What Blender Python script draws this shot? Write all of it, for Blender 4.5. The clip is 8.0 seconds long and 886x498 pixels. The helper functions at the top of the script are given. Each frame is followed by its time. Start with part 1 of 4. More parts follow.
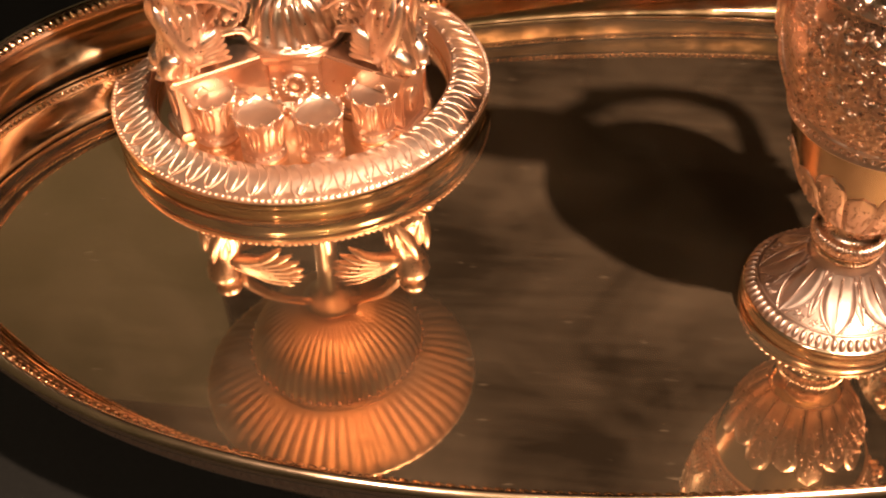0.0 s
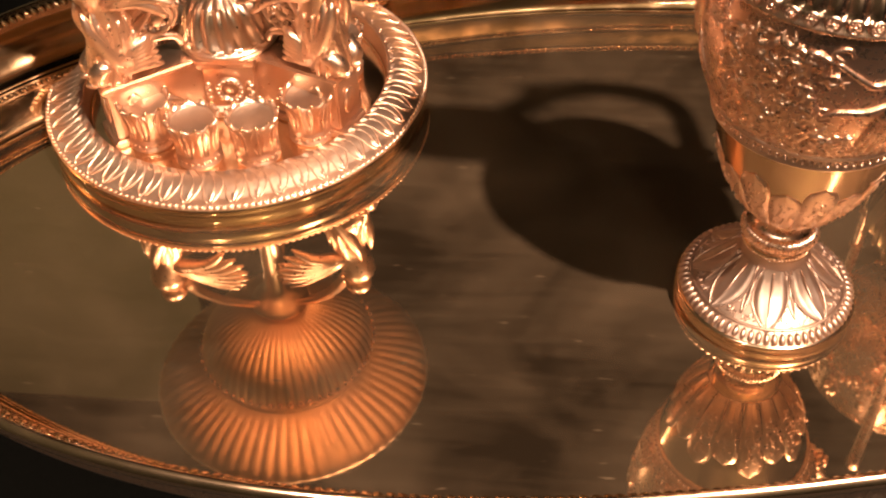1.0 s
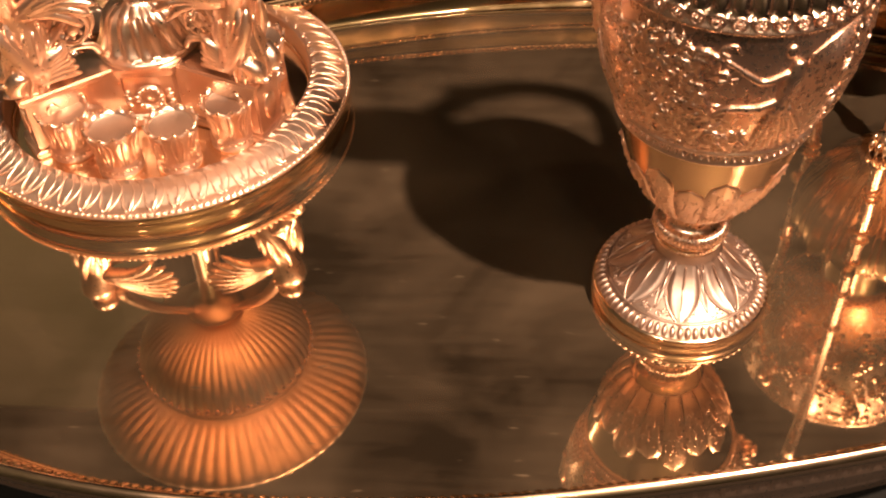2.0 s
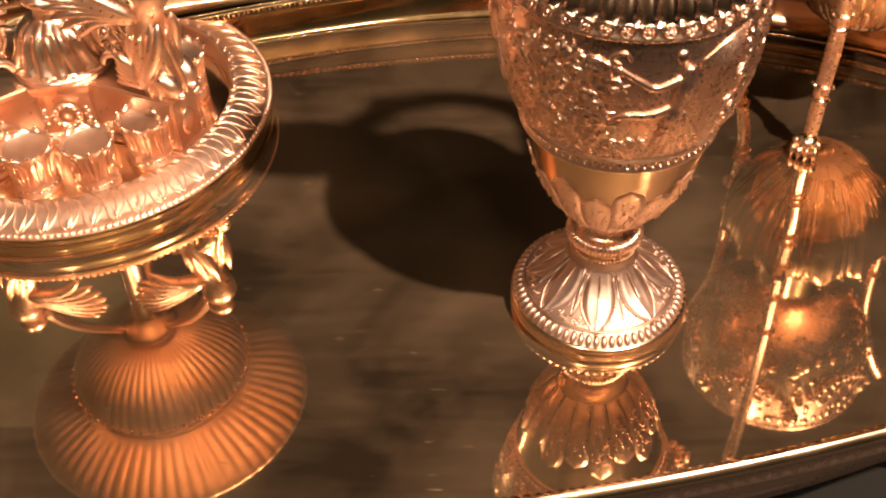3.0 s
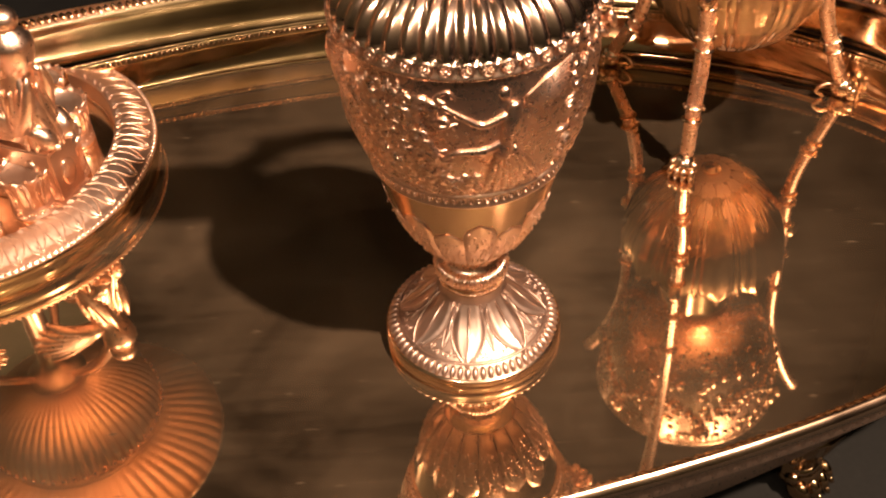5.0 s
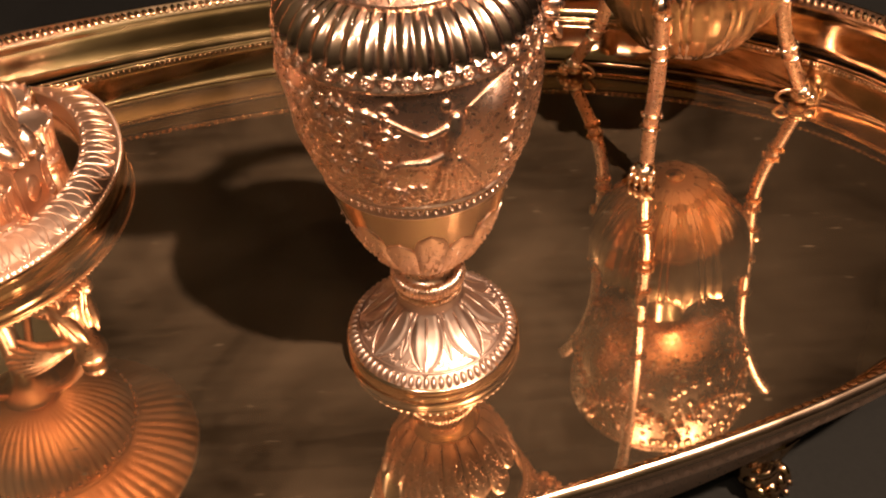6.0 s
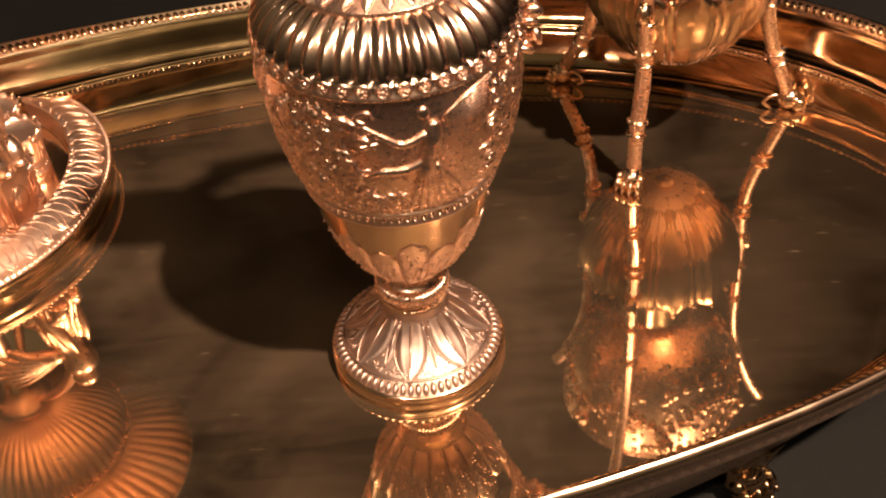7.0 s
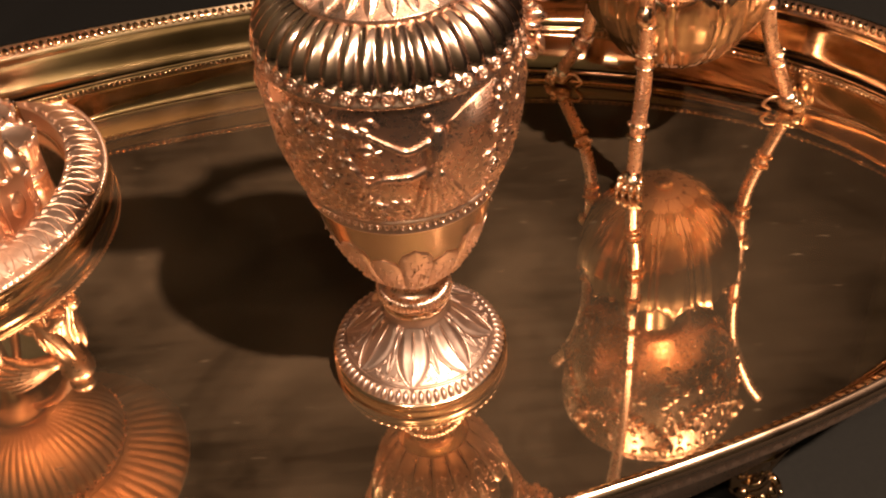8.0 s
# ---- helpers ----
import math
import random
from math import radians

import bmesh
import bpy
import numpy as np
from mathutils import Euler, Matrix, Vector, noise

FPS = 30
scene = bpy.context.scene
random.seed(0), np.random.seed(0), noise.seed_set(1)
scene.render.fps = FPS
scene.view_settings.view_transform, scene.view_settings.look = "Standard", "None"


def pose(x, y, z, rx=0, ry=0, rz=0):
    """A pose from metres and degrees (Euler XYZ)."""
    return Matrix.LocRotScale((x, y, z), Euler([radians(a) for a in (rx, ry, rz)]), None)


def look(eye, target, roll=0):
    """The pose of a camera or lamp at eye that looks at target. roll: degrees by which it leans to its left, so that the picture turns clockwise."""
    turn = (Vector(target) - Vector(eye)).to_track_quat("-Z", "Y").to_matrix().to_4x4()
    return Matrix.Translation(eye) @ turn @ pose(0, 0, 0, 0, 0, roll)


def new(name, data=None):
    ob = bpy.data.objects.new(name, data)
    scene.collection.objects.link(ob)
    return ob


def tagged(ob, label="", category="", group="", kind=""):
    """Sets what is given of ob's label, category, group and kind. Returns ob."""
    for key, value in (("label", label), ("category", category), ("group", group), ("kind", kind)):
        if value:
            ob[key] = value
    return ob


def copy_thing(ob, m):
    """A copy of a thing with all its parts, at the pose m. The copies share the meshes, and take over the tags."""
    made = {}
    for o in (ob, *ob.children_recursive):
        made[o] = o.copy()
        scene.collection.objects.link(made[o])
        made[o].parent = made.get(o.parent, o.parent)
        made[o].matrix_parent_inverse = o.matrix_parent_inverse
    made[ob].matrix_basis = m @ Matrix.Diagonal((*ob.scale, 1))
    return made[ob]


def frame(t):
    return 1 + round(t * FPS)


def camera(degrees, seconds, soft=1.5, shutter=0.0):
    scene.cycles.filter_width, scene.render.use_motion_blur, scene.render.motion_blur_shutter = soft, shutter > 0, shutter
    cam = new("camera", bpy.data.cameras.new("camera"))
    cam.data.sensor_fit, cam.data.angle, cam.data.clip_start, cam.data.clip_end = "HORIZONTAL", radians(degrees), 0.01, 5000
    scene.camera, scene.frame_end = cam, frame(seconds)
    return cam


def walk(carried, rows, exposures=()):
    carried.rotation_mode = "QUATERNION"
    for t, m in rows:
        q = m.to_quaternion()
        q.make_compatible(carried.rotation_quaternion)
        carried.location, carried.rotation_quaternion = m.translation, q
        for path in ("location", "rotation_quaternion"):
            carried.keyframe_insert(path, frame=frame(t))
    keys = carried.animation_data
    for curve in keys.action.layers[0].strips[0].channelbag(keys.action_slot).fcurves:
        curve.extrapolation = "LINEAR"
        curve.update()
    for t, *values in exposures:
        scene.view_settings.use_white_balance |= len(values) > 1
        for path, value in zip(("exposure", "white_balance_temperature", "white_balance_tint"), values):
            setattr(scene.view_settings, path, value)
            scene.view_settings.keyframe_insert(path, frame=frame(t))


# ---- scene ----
cam = camera(42.27, 8.0, soft=2.2)
# seconds, x, y, z, and the turn in degrees
ROWS = [
    (0.0, -0.1204, -0.3807, 0.3861, 46.09, 1.52, 7.37),
    (0.5, -0.1114, -0.3762, 0.3849, 45.84, 1.67, 6.87),
    (1.0, -0.1008, -0.3726, 0.3894, 45.43, 1.77, 5.61),
    (1.5, -0.0884, -0.3726, 0.3922, 45.23, 1.85, 4.58),
    (3.0, -0.0480, -0.3664, 0.3881, 45.77, 1.99, 1.85),
    (3.5, -0.0336, -0.3646, 0.3903, 45.93, 2.48, 1.31),
    (4.0, -0.0240, -0.3656, 0.3912, 46.43, 2.73, 0.47),
    (4.5, -0.0148, -0.3656, 0.3910, 46.50, 2.80, 0.00),
    (5.0, 0.0012, -0.3639, 0.3929, 46.74, 3.32, -0.87),
    (6.5, 0.0246, -0.3690, 0.3950, 47.46, 4.11, -1.59),
    (7.0, 0.0288, -0.3685, 0.3942, 47.63, 4.35, -1.64),
    (7.5, 0.0291, -0.3665, 0.3946, 47.62, 4.49, -1.79),
    (8.0, 0.0242, -0.3634, 0.3951, 47.46, 4.28, -2.18),
    ]
walk(cam, [(t, pose(x, y, z, rx, ry, rz)) for t, x, y, z, rx, ry, rz in ROWS],
     exposures=[(0.0, 0.58), (3.5, 0.62), (4.5, 0.53), (6.5, 0.37), (8.0, 0.36)])

# ---- light ----
WARM = (1.0, 0.69, 0.505)
world = bpy.data.worlds.new("World")
scene.world = world
world.use_nodes = True
world.node_tree.nodes["Background"].inputs[0].default_value = (1.0, 0.62, 0.36, 1)
world.node_tree.nodes["Background"].inputs[1].default_value = 0.015


def spot(name, eye, target, watts, cone, size=0.02, blend=0.4):
    data = bpy.data.lights.new(name, "SPOT")
    data.energy, data.color, data.spot_size, data.spot_blend, data.shadow_soft_size = watts, WARM, radians(cone), blend, size
    ob = new(name, data)
    ob.matrix_world = look(eye, target)
    return ob


spot("spotlight_key", (1.09, -0.95, 2.51), (-0.06, 0.06, 0.0), 790, 34, 0.04)
spot("spotlight_left", (-0.72, -1.75, 2.45), (-0.08, 0.09, 0.0), 105, 36, 0.04)
# added fill lamps: one brightens the north-west wall, one the metal from the south
for spot_at, watts in (((-2.5, 1.6, 2.6), 9), ((0.6, -2.4, 3.1), 45)):
    gallery = bpy.data.lights.new("fill_lamp", "POINT")
    gallery.energy, gallery.color, gallery.shadow_soft_size = watts, (1.0, 0.78, 0.56), 0.06
    new("fill_lamp", gallery).location = spot_at


# ---- materials ----
def metal(name, colour, rough, grain=0.1, bump=0.15, scale=90.0, stain=(0.55, 0.36, 0.2), stain_amount=0.35, dull=0.0):
    """Gilded metal: tint varies with tarnish, gloss varies with rubbing, fine relief."""
    m = bpy.data.materials.new(name)
    m.use_nodes = True
    n, l = m.node_tree.nodes, m.node_tree.links
    b = n["Principled BSDF"]
    b.inputs["Metallic"].default_value = 1.0
    co = n.new("ShaderNodeTexCoord")
    big = n.new("ShaderNodeTexNoise")
    big.inputs["Scale"].default_value, big.inputs["Detail"].default_value = 14.0, 5.0
    fine = n.new("ShaderNodeTexNoise")
    fine.inputs["Scale"].default_value, fine.inputs["Detail"].default_value = scale, 6.0
    for q in (big, fine):
        l.new(co.outputs["Object"], q.inputs["Vector"])
    mix = n.new("ShaderNodeMix")
    mix.data_type = "RGBA"
    mix.inputs[6].default_value, mix.inputs[7].default_value = (*colour, 1), (*stain, 1)
    ramp = n.new("ShaderNodeMapRange")
    ramp.inputs[1].default_value, ramp.inputs[2].default_value = 0.42, 0.75
    ramp.inputs[3].default_value, ramp.inputs[4].default_value = 0.0, stain_amount
    l.new(big.outputs["Fac"], ramp.inputs[0])
    l.new(ramp.outputs[0], mix.inputs[0])
    l.new(mix.outputs[2], b.inputs["Base Color"])
    r = n.new("ShaderNodeMapRange")
    r.inputs[1].default_value, r.inputs[2].default_value = 0.3, 0.7
    r.inputs[3].default_value, r.inputs[4].default_value = max(rough - grain, 0.02), rough + grain
    l.new(fine.outputs["Fac"], r.inputs[0])
    l.new(r.outputs[0], b.inputs["Roughness"])
    bp = n.new("ShaderNodeBump")
    bp.inputs["Strength"].default_value, bp.inputs["Distance"].default_value = bump, 0.0006
    l.new(fine.outputs["Fac"], bp.inputs["Height"])
    l.new(bp.outputs[0], b.inputs["Normal"])
    return m


MATTE = metal("matte gilding", (0.93, 0.65, 0.50), 0.28, 0.03, 0.12, 420, stain_amount=0.18)
SATIN = metal("satin gilding", (0.90, 0.66, 0.51), 0.30, 0.03, 0.05, 420, stain_amount=0.2)
SOFT = metal("dull gilding", (0.84, 0.60, 0.46), 0.36, 0.04, 0.08, 420, stain_amount=0.2)
BRIGHT = metal("burnished gilding", (0.97, 0.69, 0.48), 0.17, 0.03, 0.04, 60, stain_amount=0.15)
SILVER = metal("pale burnished gilding", (0.97, 0.68, 0.52), 0.18, 0.03, 0.04, 60, stain_amount=0.1)
CHASED = metal("chased gilding", (0.92, 0.66, 0.51), 0.30, 0.04, 0.16, 520, stain_amount=0.16)
POLISH = metal("polished gilding", (0.97, 0.72, 0.48), 0.10, 0.03, 0.03, 60, stain_amount=0.12)
RIM = metal("rubbed tray rim", (0.56, 0.37, 0.21), 0.12, 0.05, 0.06, 80, stain=(0.25, 0.15, 0.07), stain_amount=0.6)
GOLD = metal("dark rubbed gilding", (0.68, 0.46, 0.29), 0.20, 0.04, 0.08, 200, stain_amount=0.3)
CUP = metal("worn cup gilding", (0.82, 0.59, 0.46), 0.31, 0.04, 0.08, 300, stain_amount=0.25)
# cup insides: dull, with the colour darkened to tone down their brightness
DULL = metal("darkened dull inside gilding", (0.42, 0.31, 0.24), 0.50, 0.04, 0.10, 300, stain_amount=0.25)
# dull gilding, colour lowered to tone down the key light on foot and bowl
FOOT = metal("darkened foot gilding", (0.49, 0.365, 0.30), 0.41, 0.03, 0.04, 300, stain_amount=0.25)
DISH = metal("smooth dull gilding", (0.95, 0.66, 0.44), 0.36, 0.02, 0.02, 200, stain_amount=0.12)


def plate_material():
    """Polished tray floor: a mirror under a film of fine scratches and haze."""
    m = bpy.data.materials.new("scratched tray floor")
    m.use_nodes = True
    n, l = m.node_tree.nodes, m.node_tree.links
    n.remove(n["Principled BSDF"])
    out = n["Material Output"]
    co = n.new("ShaderNodeTexCoord")
    mp = n.new("ShaderNodeMapping")
    mp.inputs["Rotation"].default_value = (0, 0, 0.12)
    mp.inputs["Scale"].default_value = (22, 190, 1)
    l.new(co.outputs["Object"], mp.inputs[0])
    streak = n.new("ShaderNodeTexNoise")
    streak.inputs["Scale"].default_value, streak.inputs["Detail"].default_value = 1.0, 6.0
    l.new(mp.outputs[0], streak.inputs["Vector"])
    blot = n.new("ShaderNodeTexNoise")
    blot.inputs["Scale"].default_value, blot.inputs["Detail"].default_value, blot.inputs["Distortion"].default_value = 13.0, 8.0, 0.6
    l.new(co.outputs["Object"], blot.inputs["Vector"])
    bp = n.new("ShaderNodeBump")
    bp.inputs["Strength"].default_value, bp.inputs["Distance"].default_value = 0.012, 0.0003
    l.new(streak.outputs["Fac"], bp.inputs["Height"])
    mirror = n.new("ShaderNodeBsdfGlossy")
    mirror.inputs["Color"].default_value = (0.92, 0.65, 0.41, 1)
    mirror.inputs["Roughness"].default_value = 0.026
    l.new(bp.outputs[0], mirror.inputs["Normal"])
    haze = n.new("ShaderNodeBsdfDiffuse")
    haze.inputs["Color"].default_value = (0.112, 0.079, 0.048, 1)
    nick_map = n.new("ShaderNodeMapping")
    nick_map.inputs["Rotation"].default_value = (0, 0, -0.2)
    nick_map.inputs["Scale"].default_value = (80, 300, 1)
    l.new(co.outputs["Object"], nick_map.inputs[0])
    nick = n.new("ShaderNodeTexNoise")
    nick.inputs["Scale"].default_value, nick.inputs["Detail"].default_value = 1.0, 1.0
    l.new(nick_map.outputs[0], nick.inputs["Vector"])
    nick_ramp = n.new("ShaderNodeMapRange")
    nick_ramp.inputs[1].default_value, nick_ramp.inputs[2].default_value = 0.72, 0.84
    nick_ramp.inputs[3].default_value, nick_ramp.inputs[4].default_value = 0.0, 0.5
    l.new(nick.outputs["Fac"], nick_ramp.inputs[0])
    soft = n.new("ShaderNodeMath")
    soft.operation = "MULTIPLY_ADD"
    soft.inputs[1].default_value = 0.22
    l.new(streak.outputs["Fac"], soft.inputs[0])
    l.new(blot.outputs["Fac"], soft.inputs[2])
    base = n.new("ShaderNodeMapRange")
    base.inputs[1].default_value, base.inputs[2].default_value = 0.44, 0.82
    base.inputs[3].default_value, base.inputs[4].default_value = 0.08, 0.36
    l.new(soft.outputs[0], base.inputs[0])
    ramp = n.new("ShaderNodeMath")
    ramp.operation = "ADD"
    # brightness falloff towards the tray's ends, put into the amount of haze
    place = n.new("ShaderNodeSeparateXYZ")
    l.new(co.outputs["Object"], place.inputs[0])
    far = n.new("ShaderNodeMath")
    far.operation = "ABSOLUTE"
    l.new(place.outputs[0], far.inputs[0])
    end_falloff = n.new("ShaderNodeMapRange")
    end_falloff.inputs[1].default_value, end_falloff.inputs[2].default_value = 0.12, 0.30
    end_falloff.inputs[3].default_value, end_falloff.inputs[4].default_value = 1.15, 0.45
    l.new(far.outputs[0], end_falloff.inputs[0])
    rubbed = n.new("ShaderNodeMath")
    rubbed.operation = "MULTIPLY"
    l.new(base.outputs[0], rubbed.inputs[0])
    l.new(end_falloff.outputs[0], rubbed.inputs[1])
    l.new(rubbed.outputs[0], ramp.inputs[0])
    l.new(nick_ramp.outputs[0], ramp.inputs[1])
    mix = n.new("ShaderNodeMixShader")
    l.new(ramp.outputs[0], mix.inputs[0])
    l.new(mirror.outputs[0], mix.inputs[1])
    l.new(haze.outputs[0], mix.inputs[2])
    l.new(mix.outputs[0], out.inputs[0])
    return m


PLATE = plate_material()


def plain(name, colour, rough=0.8, scale=30.0, vary=0.35, bump=0.2):
    m = bpy.data.materials.new(name)
    m.use_nodes = True
    n, l = m.node_tree.nodes, m.node_tree.links
    b = n["Principled BSDF"]
    b.inputs["Roughness"].default_value = rough
    b.inputs["Specular IOR Level"].default_value = 0.15
    co, noi = n.new("ShaderNodeTexCoord"), n.new("ShaderNodeTexNoise")
    noi.inputs["Scale"].default_value, noi.inputs["Detail"].default_value = scale, 6.0
    l.new(co.outputs["Object"], noi.inputs["Vector"])
    mix = n.new("ShaderNodeMix")
    mix.data_type = "RGBA"
    mix.inputs[6].default_value = (*[c * (1 - vary) for c in colour], 1)
    mix.inputs[7].default_value = (*[c * (1 + vary) for c in colour], 1)
    l.new(noi.outputs["Fac"], mix.inputs[0])
    l.new(mix.outputs[2], b.inputs["Base Color"])
    bp = n.new("ShaderNodeBump")
    bp.inputs["Strength"].default_value, bp.inputs["Distance"].default_value = bump, 0.001
    l.new(noi.outputs["Fac"], bp.inputs["Height"])
    l.new(bp.outputs[0], b.inputs["Normal"])
    return m


CLOTH = plain("dark display cloth", (0.007, 0.007, 0.006), 0.9, 400.0)
PLASTER = plain("dim gallery wall", (0.42, 0.42, 0.33), 0.9, 3.0, 0.1)
DIMWALL = plain("brown-grey gallery wall", (0.09, 0.082, 0.06), 0.9, 3.0, 0.15)
DARKWALL = plain("dark gallery wall", (0.022, 0.018, 0.013), 0.9, 3.0, 0.2)


# ---- building tools ----
def thing(name, x, y, z, label, category, group="", turn=0):
    ob = new(name)
    ob.empty_display_size = 0.02
    ob.matrix_world = pose(x, y, z, 0, 0, turn)
    return tagged(ob, label, category, group)


def part(name, bm, material, parent=None, label="", smooth=True):
    """Links a bmesh as one mesh object under a thing or under a part."""
    bmesh.ops.recalc_face_normals(bm, faces=bm.faces)
    me = bpy.data.meshes.new(name)
    bm.to_mesh(me)
    bm.free()
    if smooth:
        for p in me.polygons:
            p.use_smooth = True
    me.materials.append(material)
    ob = new(name, me)
    ob.parent = parent
    if label:
        tagged(ob, label)
    return ob


def again(ob, parent, m, name=""):
    """A second object on the same mesh."""
    o = new(name or ob.name.split(".")[0], ob.data)
    o.parent = parent
    o.matrix_local = m
    return o


def lathe(profile, n=96, wave=None, close=False):
    """Turns (radius, height) pairs round the z axis. wave(i, angle) scales the radius at profile point i."""
    bm = bmesh.new()
    rings = []
    for i, (r, z) in enumerate(profile):
        ring = []
        for k in range(n):
            a = 2 * math.pi * k / n
            q = r * (wave(i, a) if wave else 1)
            ring.append(bm.verts.new((q * math.cos(a), q * math.sin(a), z)))
        rings.append(ring)
    for a, b in zip(rings, rings[1:]):
        for k in range(n):
            bm.faces.new((a[k], a[(k + 1) % n], b[(k + 1) % n], b[k]))
    if close:
        bm.faces.new(rings[0])
        bm.faces.new(rings[-1])
    return bm


def smoothed(points, steps=6):
    """A smooth curve through the points (Catmull-Rom)."""
    p = [Vector(q) for q in points]
    p = [p[0] * 2 - p[1]] + p + [p[-1] * 2 - p[-2]]
    out = []
    for i in range(1, len(p) - 2):
        a, b, c, d = p[i - 1:i + 3]
        for k in range(steps):
            t = k / steps
            out.append(0.5 * (2 * b + (c - a) * t + (2 * a - 5 * b + 4 * c - d) * t * t + (3 * b - a - 3 * c + d) * t ** 3))
    out.append(p[-2])
    return out


def tube(points, radii, n=10, into=None):
    """A tapered tube along points, with closed ends."""
    bm = into or bmesh.new()
    pts = [Vector(p) for p in points]
    rings = []
    side = Vector((0.3, 0.5, 0.8)).normalized()
    for i, p in enumerate(pts):
        d = (pts[min(i + 1, len(pts) - 1)] - pts[max(i - 1, 0)]).normalized()
        u = (side - d * side.dot(d)).normalized()
        side = u
        v = d.cross(u)
        r = radii[i] if hasattr(radii, "__len__") else radii
        rings.append([bm.verts.new(p + (u * math.cos(2 * math.pi * k / n) + v * math.sin(2 * math.pi * k / n)) * r) for k in range(n)])
    for a, b in zip(rings, rings[1:]):
        for k in range(n):
            bm.faces.new((a[k], a[(k + 1) % n], b[(k + 1) % n], b[k]))
    bm.faces.new(rings[0])
    bm.faces.new(rings[-1])
    return bm


def ball(bm, m, u=8, v=6):
    """Adds a unit sphere, shaped by the matrix m."""
    top, low = bm.verts.new(m @ Vector((0, 0, 1))), bm.verts.new(m @ Vector((0, 0, -1)))
    rings = []
    for i in range(1, v):
        t = math.pi * i / v
        rings.append([bm.verts.new(m @ Vector((math.sin(t) * math.cos(2 * math.pi * k / u), math.sin(t) * math.sin(2 * math.pi * k / u), math.cos(t)))) for k in range(u)])
    for k in range(u):
        bm.faces.new((top, rings[0][k], rings[0][(k + 1) % u]))
        bm.faces.new((low, rings[-1][(k + 1) % u], rings[-1][k]))
        for a, b in zip(rings, rings[1:]):
            bm.faces.new((a[k], b[k], b[(k + 1) % u], a[(k + 1) % u]))
    return bm


def blob(x, y, z, sx, sy, sz, rz=0, ry=0, rx=0):
    return pose(x, y, z, rx, ry, rz) @ Matrix.Diagonal((sx, sy, sz, 1))


def torus_bm(r, q, z, n=64, k=10):
    return lathe([(r + q * math.cos(2 * math.pi * i / k), z + q * math.sin(2 * math.pi * i / k)) for i in range(k + 1)], n)


def leaf(length, width, thick, bend=0.0, n=8):
    """A pointed leaf along +x in the xy plane, raised middle rib, tip bent down by bend."""
    bm = bmesh.new()
    rows = []
    for i in range(n + 1):
        t = i / n
        w = width / 2 * math.sin(math.pi * min(1, 0.18 + 0.82 * t)) ** 0.8 * (1 if t < 1 else 0.02)
        z = -bend * t * t
        rows.append([bm.verts.new((length * t, w * s, z + thick * h)) for s, h in ((-1, 0), (-0.5, 0.75), (-0.12, 0.55), (0, 1.0), (0.12, 0.55), (0.5, 0.75), (1, 0))])
    for a, b in zip(rows, rows[1:]):
        for k in range(6):
            bm.faces.new((a[k], a[k + 1], b[k + 1], b[k]))
    low = [[bm.verts.new((r[k].co.x, r[k].co.y, r[k].co.z - thick * 0.6)) for k in (0, 6)] for r in rows]
    for i in range(n):
        bm.faces.new((rows[i][0], rows[i + 1][0], low[i + 1][0], low[i][0]))
        bm.faces.new((rows[i][6], low[i][1], low[i + 1][1], rows[i + 1][6]))
        bm.faces.new((low[i][0], low[i + 1][0], low[i + 1][1], low[i][1]))
    return bm


# ---- the room and the table ----
def box(name, x0, x1, y0, y1, z0, z1, material, label, kind="structure", category=""):
    bm = bmesh.new()
    bmesh.ops.create_cube(bm, size=1, matrix=pose((x0 + x1) / 2, (y0 + y1) / 2, (z0 + z1) / 2) @ Matrix.Diagonal((x1 - x0, y1 - y0, z1 - z0, 1)))
    return tagged(part(name, bm, material, smooth=False), label, category or name.split("_")[0], kind=kind)


TABLE_Z = -0.052
box("floor", -3.2, 3.2, -3.2, 3.2, -1.05, -0.95, DARKWALL, "dark gallery floor")
box("ceiling", -3.2, 3.2, 0.6, 3.2, 4.2, 4.3, DARKWALL, "dark gallery ceiling")
# unseen half, made pale to bounce fill light onto the metal
box("ceiling_south", -3.2, 3.2, -3.2, 0.6, 4.2, 4.3, PLASTER, "unseen grey-green ceiling half, added to bounce fill light", category="ceiling")
box("wall_north", -1.68, 1.75, 3.1, 3.2, -0.95, 4.2, DARKWALL, "dark gallery wall")
box("wall_north_west", -3.2, -1.68, 3.06, 3.16, -0.95, 4.2, PLASTER, "dim grey-green gallery wall", category="wall")
box("wall_north_east", 1.75, 3.2, 3.06, 3.16, -0.95, 4.2, DIMWALL, "brown-grey gallery wall", category="wall")
# unseen as well, pale so that the burnished metal reflects something bright
box("wall_south", -3.2, 3.2, -3.2, -3.1, -0.95, 4.2, PLASTER, "dim grey-green gallery wall")
box("wall_west", -3.2, -3.1, -3.1, 3.06, -0.95, 4.2, PLASTER, "dim grey-green gallery wall")
box("wall_east", 3.1, 3.2, -3.1, 3.06, -0.95, 4.2, DARKWALL, "dark gallery wall")


